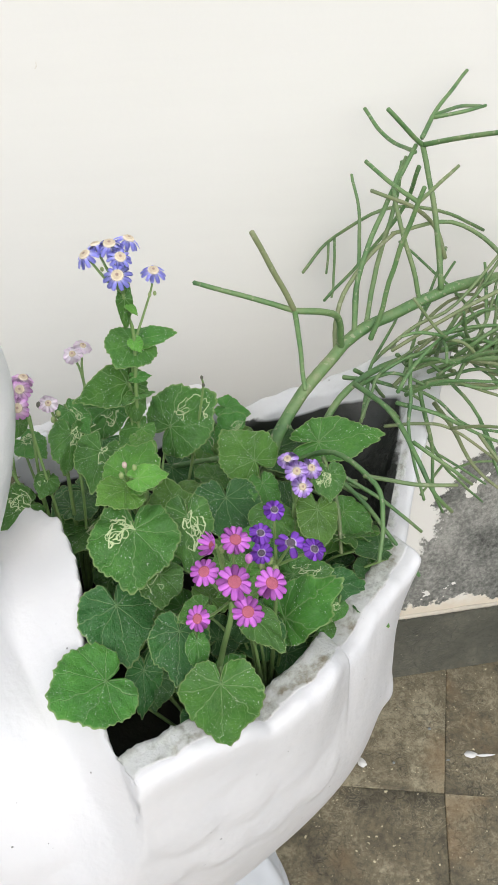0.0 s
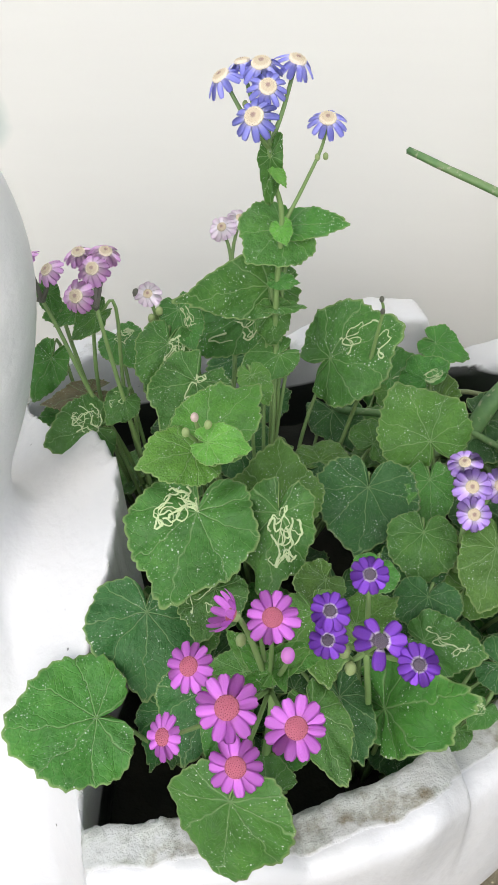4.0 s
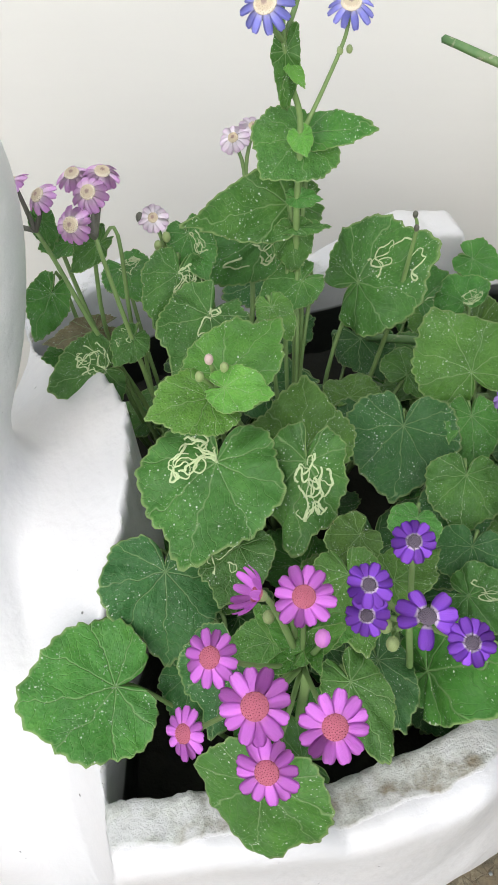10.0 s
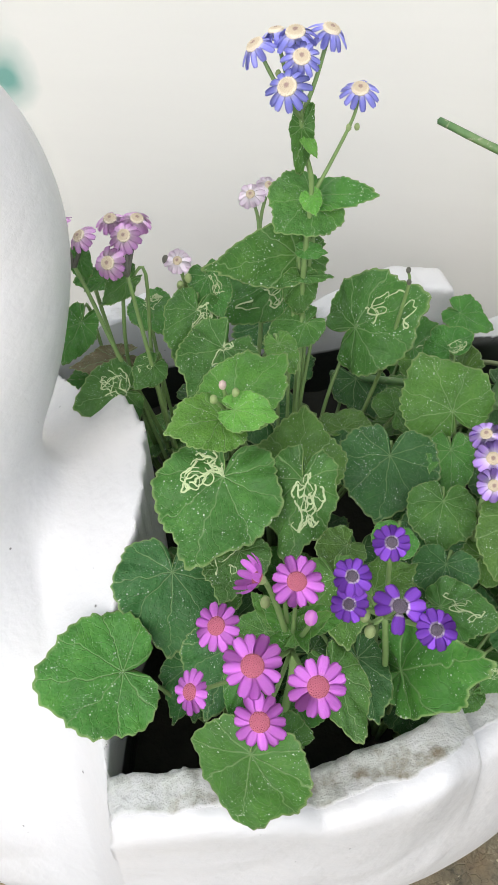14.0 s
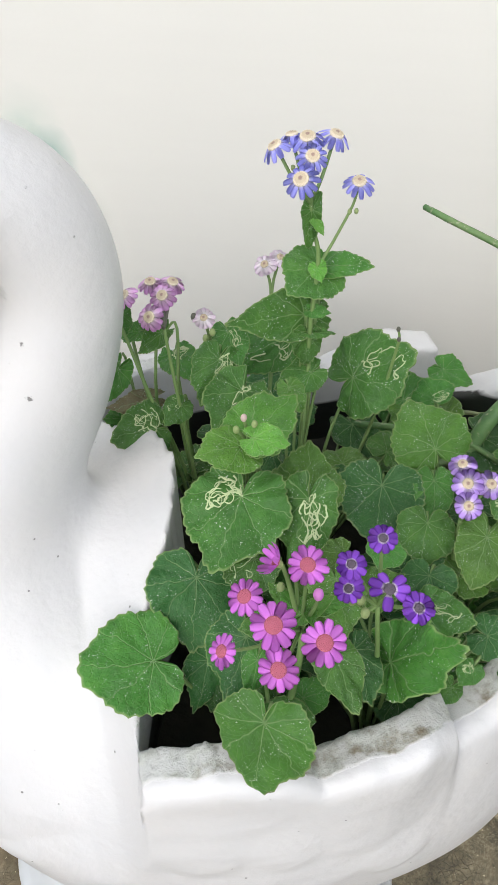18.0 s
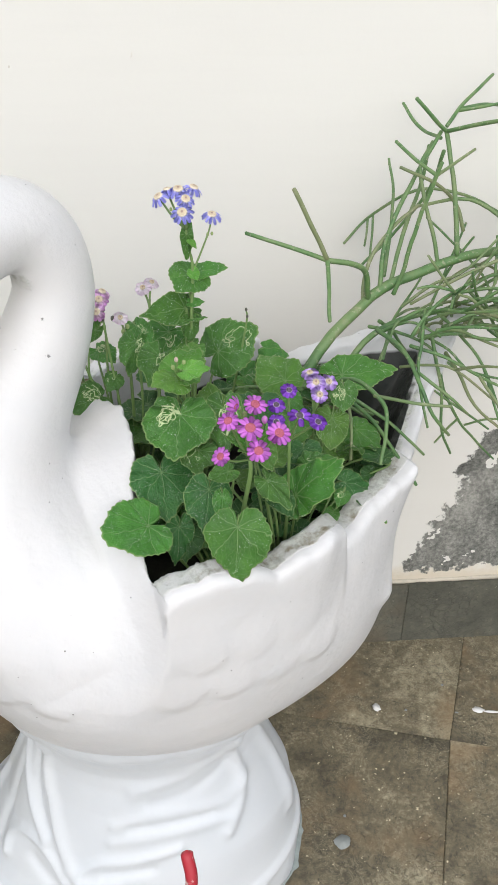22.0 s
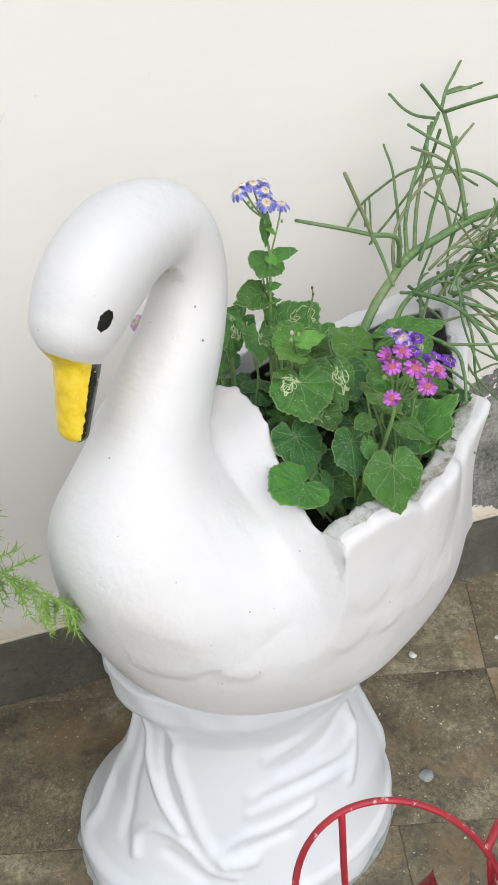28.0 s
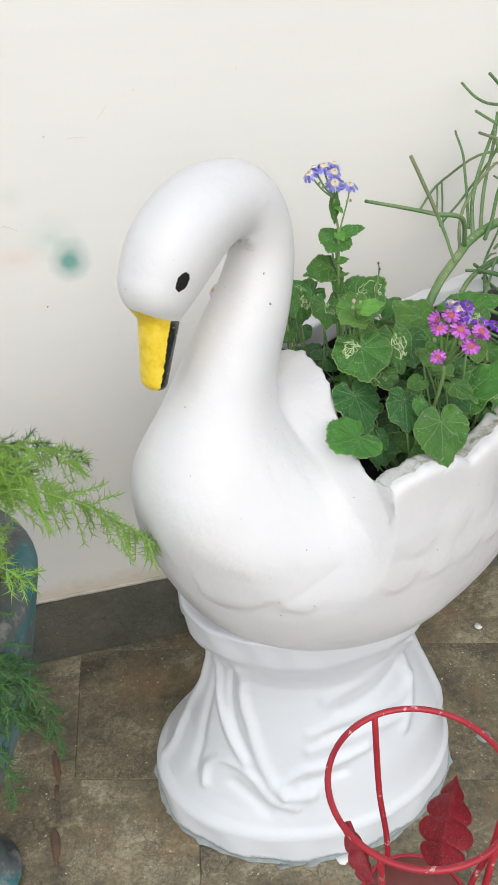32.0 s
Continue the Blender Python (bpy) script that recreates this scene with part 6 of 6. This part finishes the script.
def oak_leaf(base_at, tip_at, wide, face):
    """A cast lobed leaf, ribbed down the middle."""
    bm = bmesh.new()
    rows = []
    for i in range(81):
        x = i / 80
        lobe = abs(math.sin(math.pi * (3.6 * x + 0.1))) ** 0.45
        w = (0.50 * math.sin(math.pi * (0.06 + 0.92 * x) ** 0.8) ** 0.8 + 0.02) * (0.62 + 0.38 * lobe)
        rows.append([bm.verts.new((x + 0.07 * abs(q) * (1 - x), q * w, 0.07 * (1 - abs(q)) ** 4 - 0.10 * q * q + 0.02 * math.sin(x * 3))) for q in (-1, -0.6, -0.2, 0, 0.2, 0.6, 1)])
    for a, b_ in zip(rows, rows[1:]):
        for i in range(6):
            bm.faces.new((a[i], b_[i], b_[i + 1], a[i + 1]))
    bmesh.ops.solidify(bm, geom=bm.faces[:], thickness=0.03)
    bmesh.ops.recalc_face_normals(bm, faces=bm.faces[:])
    ob = part("oak_leaf", bm, MAT_RED)
    j, t = Vector(base_at), Vector(tip_at)
    x = (t - j)
    size = x.length
    x.normalize()
    up = Vector(face)
    up = (up - x * up.dot(x)).normalized()
    ob.matrix_basis = Matrix.Translation(j) @ Matrix((x, up.cross(x), up)).transposed().to_4x4() @ Matrix.Diagonal((size, size * wide, size, 1))
    attach(ob, stand)


oak_leaf((-0.012, 0.352, 0.675), (0.047, 0.446, 0.682), 0.50, (-0.35, -0.7, 0.65))
oak_leaf((-0.072, 0.385, 0.625), (-0.083, 0.435, 0.668), 0.45, (0.5, -0.6, 0.5))

# ---------------------------------------------------------------- the urn with asparagus fern
urn = plant("plant_pot", (-0.66, 0.93, 0.0), "dark weathered plant pot with flaking teal and grey paint", "plant pot")
prof = catmull([(0.075, 0.0), (0.08, 0.02), (0.055, 0.06), (0.05, 0.16), (0.07, 0.22), (0.102, 0.28), (0.138, 0.345), (0.185, 0.46), (0.222, 0.58), (0.244, 0.67), (0.252, 0.705), (0.247, 0.722), (0.228, 0.728), (0.206, 0.722), (0.198, 0.70), (0.19, 0.66), (0.0, 0.655)], 3)
bm = bmesh.new()
n = 56
loops = []
for r, z in prof:
    loops.append([bm.verts.new((r * (1 + 0.012 * noise.noise((math.cos(a) * 3, math.sin(a) * 3, z * 6))) * math.cos(a), r * math.sin(a), z + 0.003 * noise.noise((math.cos(a) * 4, math.sin(a) * 4, 9))))
                  for a in (2 * math.pi * i / n for i in range(n))])
for a, b_ in zip(loops, loops[1:]):
    for i in range(n):
        bm.faces.new((a[i], a[(i + 1) % n], b_[(i + 1) % n], b_[i]))
bm.faces.new(loops[0][::-1])
bmesh.ops.remove_doubles(bm, verts=bm.verts, dist=0.0005)
body = part("pot_body", bm, MAT_POT)
body.parent = urn
bm = bmesh.new()
bmesh.ops.create_circle(bm, cap_ends=True, segments=32, radius=0.192, matrix=Matrix.Translation((0, 0, 0.672)))
earth = part("pot_soil", bm, MAT_SOIL)
earth.parent = urn

fern = plant("asparagus_fern", (-0.60, 0.93, 0.672), "feathery bright green asparagus fern spilling from the pot", "fern")


def frond(points, spread, count, seed, mat):
    """An arching stem with side sprigs of fine needles."""
    rng = random.Random(seed)
    line = [Vector(p) for p in catmull(points, 10)]
    bm = bmesh.new()
    tube(bm, line, np.linspace(0.0016, 0.0006, len(line)), 5)

    def needle(p, d, length):
        side = d.orthogonal().normalized() * 0.0008
        up = d.cross(side)
        tip = bm.verts.new(p + d * length)
        tri = [bm.verts.new(p + side * 1.2), bm.verts.new(p - side * 0.5 + up * 0.9), bm.verts.new(p - side * 0.5 - up * 0.9)]
        for i in range(3):
            bm.faces.new((tri[i], tri[(i + 1) % 3], tip))

    count = int(count * 2.2)
    for q in range(count):
        k = 0.15 + 0.85 * (q + rng.random()) / count
        i = min(int(k * (len(line) - 1)), len(line) - 2)
        p = line[i].lerp(line[i + 1], rng.random())
        t = (line[i + 1] - line[i]).normalized()
        out = Vector((rng.uniform(-1, 1), rng.uniform(-1, 1), rng.uniform(-0.9, 0.5)))
        out = (out - t * out.dot(t)).normalized()
        d = (out + t * 0.7).normalized()
        ln = spread * (1.15 - 0.75 * k) * rng.uniform(0.6, 1.1)
        twig_line = [p + d * ln * u + Vector((0, 0, -0.25 * ln * u * u)) for u in (0, 0.25, 0.5, 0.75, 1)]
        tube(bm, twig_line, [0.0007, 0.0006, 0.0006, 0.0005, 0.0004], 4, False)
        steps = max(8, int(ln / 0.0028))
        for s in range(steps):
            u = (s + 1) / steps
            j = min(int(u * 4), 3)
            pp = twig_line[j].lerp(twig_line[j + 1], u * 4 - j)
            for _ in range(2):
                nd = (d * 0.8 + Vector((rng.uniform(-1, 1), rng.uniform(-1, 1), rng.uniform(-1, 1)))).normalized()
                needle(pp, nd, rng.uniform(0.009, 0.020))
    attach(part("frond", bm, mat), fern)


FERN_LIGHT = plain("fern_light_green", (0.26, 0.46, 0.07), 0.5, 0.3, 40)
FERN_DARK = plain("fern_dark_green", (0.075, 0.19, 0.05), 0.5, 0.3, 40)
frond([(-0.58, 0.92, 0.68), (-0.49, 0.90, 0.84), (-0.41, 0.875, 0.888), (-0.33, 0.86, 0.862), (-0.27, 0.855, 0.812), (-0.228, 0.851, 0.765)], 0.075, 30, 1, FERN_LIGHT)
frond([(-0.57, 0.95, 0.68), (-0.50, 0.96, 0.87), (-0.44, 0.96, 0.91), (-0.372, 0.955, 0.895), (-0.31, 0.95, 0.86)], 0.06, 26, 2, FERN_LIGHT)
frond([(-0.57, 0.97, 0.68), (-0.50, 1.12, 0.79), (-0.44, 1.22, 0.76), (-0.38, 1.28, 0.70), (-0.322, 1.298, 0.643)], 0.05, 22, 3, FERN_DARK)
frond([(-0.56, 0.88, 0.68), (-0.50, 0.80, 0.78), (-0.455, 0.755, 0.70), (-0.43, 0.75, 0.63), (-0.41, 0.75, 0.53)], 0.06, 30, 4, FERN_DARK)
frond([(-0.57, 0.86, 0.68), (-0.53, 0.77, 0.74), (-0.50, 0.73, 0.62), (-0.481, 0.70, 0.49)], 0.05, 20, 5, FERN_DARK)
frond([(-0.58, 0.90, 0.68), (-0.55, 0.88, 0.87), (-0.48, 0.87, 0.93), (-0.42, 0.86, 0.89)], 0.07, 28, 6, FERN_LIGHT)
frond([(-0.60, 0.93, 0.68), (-0.57, 0.95, 0.88), (-0.50, 0.97, 0.94), (-0.44, 0.97, 0.915)], 0.06, 26, 7, MAT_FERN)
frond([(-0.58, 0.90, 0.68), (-0.53, 0.84, 0.80), (-0.46, 0.80, 0.84), (-0.40, 0.79, 0.80)], 0.06, 24, 8, FERN_LIGHT)
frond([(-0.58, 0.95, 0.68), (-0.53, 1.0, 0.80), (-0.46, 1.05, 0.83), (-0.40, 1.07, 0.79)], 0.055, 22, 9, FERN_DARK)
frond([(-0.62, 0.90, 0.68), (-0.63, 0.85, 0.86), (-0.60, 0.82, 0.92), (-0.55, 0.80, 0.88)], 0.065, 24, 11, FERN_LIGHT)
frond([(-0.60, 0.93, 0.68), (-0.52, 0.90, 0.88), (-0.45, 0.89, 0.93), (-0.39, 0.885, 0.90), (-0.35, 0.88, 0.86)], 0.07, 28, 12, FERN_LIGHT)
frond([(-0.60, 0.93, 0.68), (-0.53, 0.93, 0.86), (-0.47, 0.92, 0.90), (-0.41, 0.91, 0.87)], 0.07, 28, 13, FERN_LIGHT)
frond([(-0.60, 0.92, 0.68), (-0.55, 0.86, 0.84), (-0.49, 0.83, 0.89), (-0.43, 0.82, 0.86)], 0.07, 28, 14, FERN_LIGHT)
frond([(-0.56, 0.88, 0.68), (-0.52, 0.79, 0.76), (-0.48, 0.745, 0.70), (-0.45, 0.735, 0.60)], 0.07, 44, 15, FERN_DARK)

# ---------------------------------------------------------------- floor tiles and spilt paint
U, N = Vector((0.9635, -0.268, 0)), Vector((0.268, 0.9635, 0))
ROWS_AT = [0.938 + 0.373 * k for k in range(-5, 3)]
rng = random.Random(5)


def tile(corners):
    """One stone slab, its edge eased and its corners slightly out of true."""
    c = sum((Vector(p) for p in corners), Vector()) / 4
    bm = bmesh.new()
    lo = [bm.verts.new((p[0] - c.x, p[1] - c.y, -0.012)) for p in corners]
    dz = rng.uniform(-0.0008, 0.0008)
    mid = [bm.verts.new((p[0] - c.x, p[1] - c.y, -0.0012 + dz)) for p in corners]
    hi = [bm.verts.new(((p[0] - c.x) * 0.994, (p[1] - c.y) * 0.994, dz)) for p in corners]
    for a, b_ in ((lo, mid), (mid, hi)):
        for i in range(4):
            bm.faces.new((a[i], a[(i + 1) % 4], b_[(i + 1) % 4], b_[i]))
    bm.faces.new(hi)
    ob = part("tile", bm, MAT_FLOOR, floor, smooth=False)
    ob.location = (c.x, c.y, 0)


for k, (n0, n1) in enumerate(zip(ROWS_AT, ROWS_AT[1:] + [ROWS_AT[-1] + 0.373])):
    shift = (0.0 if k % 2 else 0.26) if k < 5 else 0.0
    starts = [(-0.754 + 0.52 * q + shift) for q in range(-5, 7)]
    for u0, u1 in zip(starts, starts[1:]):
        g = 0.0004
        quad = []
        for u, n in ((u0 + g, n0 + g), (u1 - g, n0 + g), (u1 - g, n1 - g), (u0 + g, n1 - g)):
            lean = np.interp(u, [-0.75, 0.25], [-0.19, 0.04]) * (n - 0.938)
            p = U * (u + lean) + N * n
            quad.append((p.x, min(p.y, WALL_Y - 0.002), 0))
        if max(q[1] for q in quad) - min(q[1] for q in quad) > 0.05 and quad[2][1] - quad[1][1] > 0.01:
            tile(quad)

MAT_SPILT = plain("spilt_white_paint", (0.70, 0.70, 0.68), 0.6, 0.1, 80)
MAT_SPILT_GREY = plain("spilt_grey_paint", (0.26, 0.28, 0.27), 0.7, 0.2, 80)
MAT_SPILT_RED = plain("faded_red_paint", (0.125, 0.075, 0.05), 0.7, 0.3, 40)


def splash(x, y, rx, ry, turn, mat, seed):
    """A thin ragged blot of dried paint."""
    bm = bmesh.new()
    n = 22
    top = [bm.verts.new((rx * (1 + 0.45 * noise.noise((math.cos(a) * 1.6, math.sin(a) * 1.6, seed))) * math.cos(a), ry * (1 + 0.45 * noise.noise((math.cos(a) * 1.6, math.sin(a) * 1.6, seed + 3))) * math.sin(a), 0.0016))
           for a in (2 * math.pi * i / n for i in range(n))]
    low = [bm.verts.new((v.co.x * 1.04, v.co.y * 1.04, 0.0002)) for v in top]
    bm.faces.new(top)
    for i in range(n):
        bm.faces.new((low[i], low[(i + 1) % n], top[(i + 1) % n], top[i]))
    ob = part("paint_blot", bm, mat, floor)
    ob.location = (x, y, 0.0008)
    ob.rotation_euler = (0, 0, radians(turn))


splash(0.504, 1.275, 0.008, 0.011, 20, MAT_SPILT, 1.0)
splash(0.722, 1.252, 0.012, 0.007, -15, MAT_SPILT, 2.0)
splash(0.752, 1.245, 0.016, 0.0025, -8, MAT_SPILT, 2.6)
splash(0.378, 0.976, 0.016, 0.012, 10, MAT_SPILT_GREY, 3.0)
splash(0.010, 0.794, 0.012, 0.013, 0, MAT_SPILT, 4.0)
splash(-0.044, 0.800, 0.018, 0.008, 8, MAT_SPILT_GREY, 5.0)
splash(-0.10, 0.806, 0.012, 0.006, -8, MAT_SPILT_GREY, 6.0)
splash(0.12, 0.812, 0.02, 0.006, 20, MAT_SPILT_GREY, 6.6)
for i in range(9):
    splash(0.25 + rng.uniform(-0.1, 0.6), 1.1 + rng.uniform(-0.25, 0.25), rng.uniform(0.002, 0.004), rng.uniform(0.0015, 0.003), rng.uniform(0, 180), MAT_SPILT_GREY, 10.0 + i)
splash(-0.513, 1.15, 0.007, 0.04, 6, MAT_SPILT_RED, 7.0)
splash(-0.514, 1.085, 0.006, 0.020, -4, MAT_SPILT_RED, 8.0)
splash(-0.520, 0.965, 0.008, 0.038, 3, MAT_SPILT_RED, 9.0)
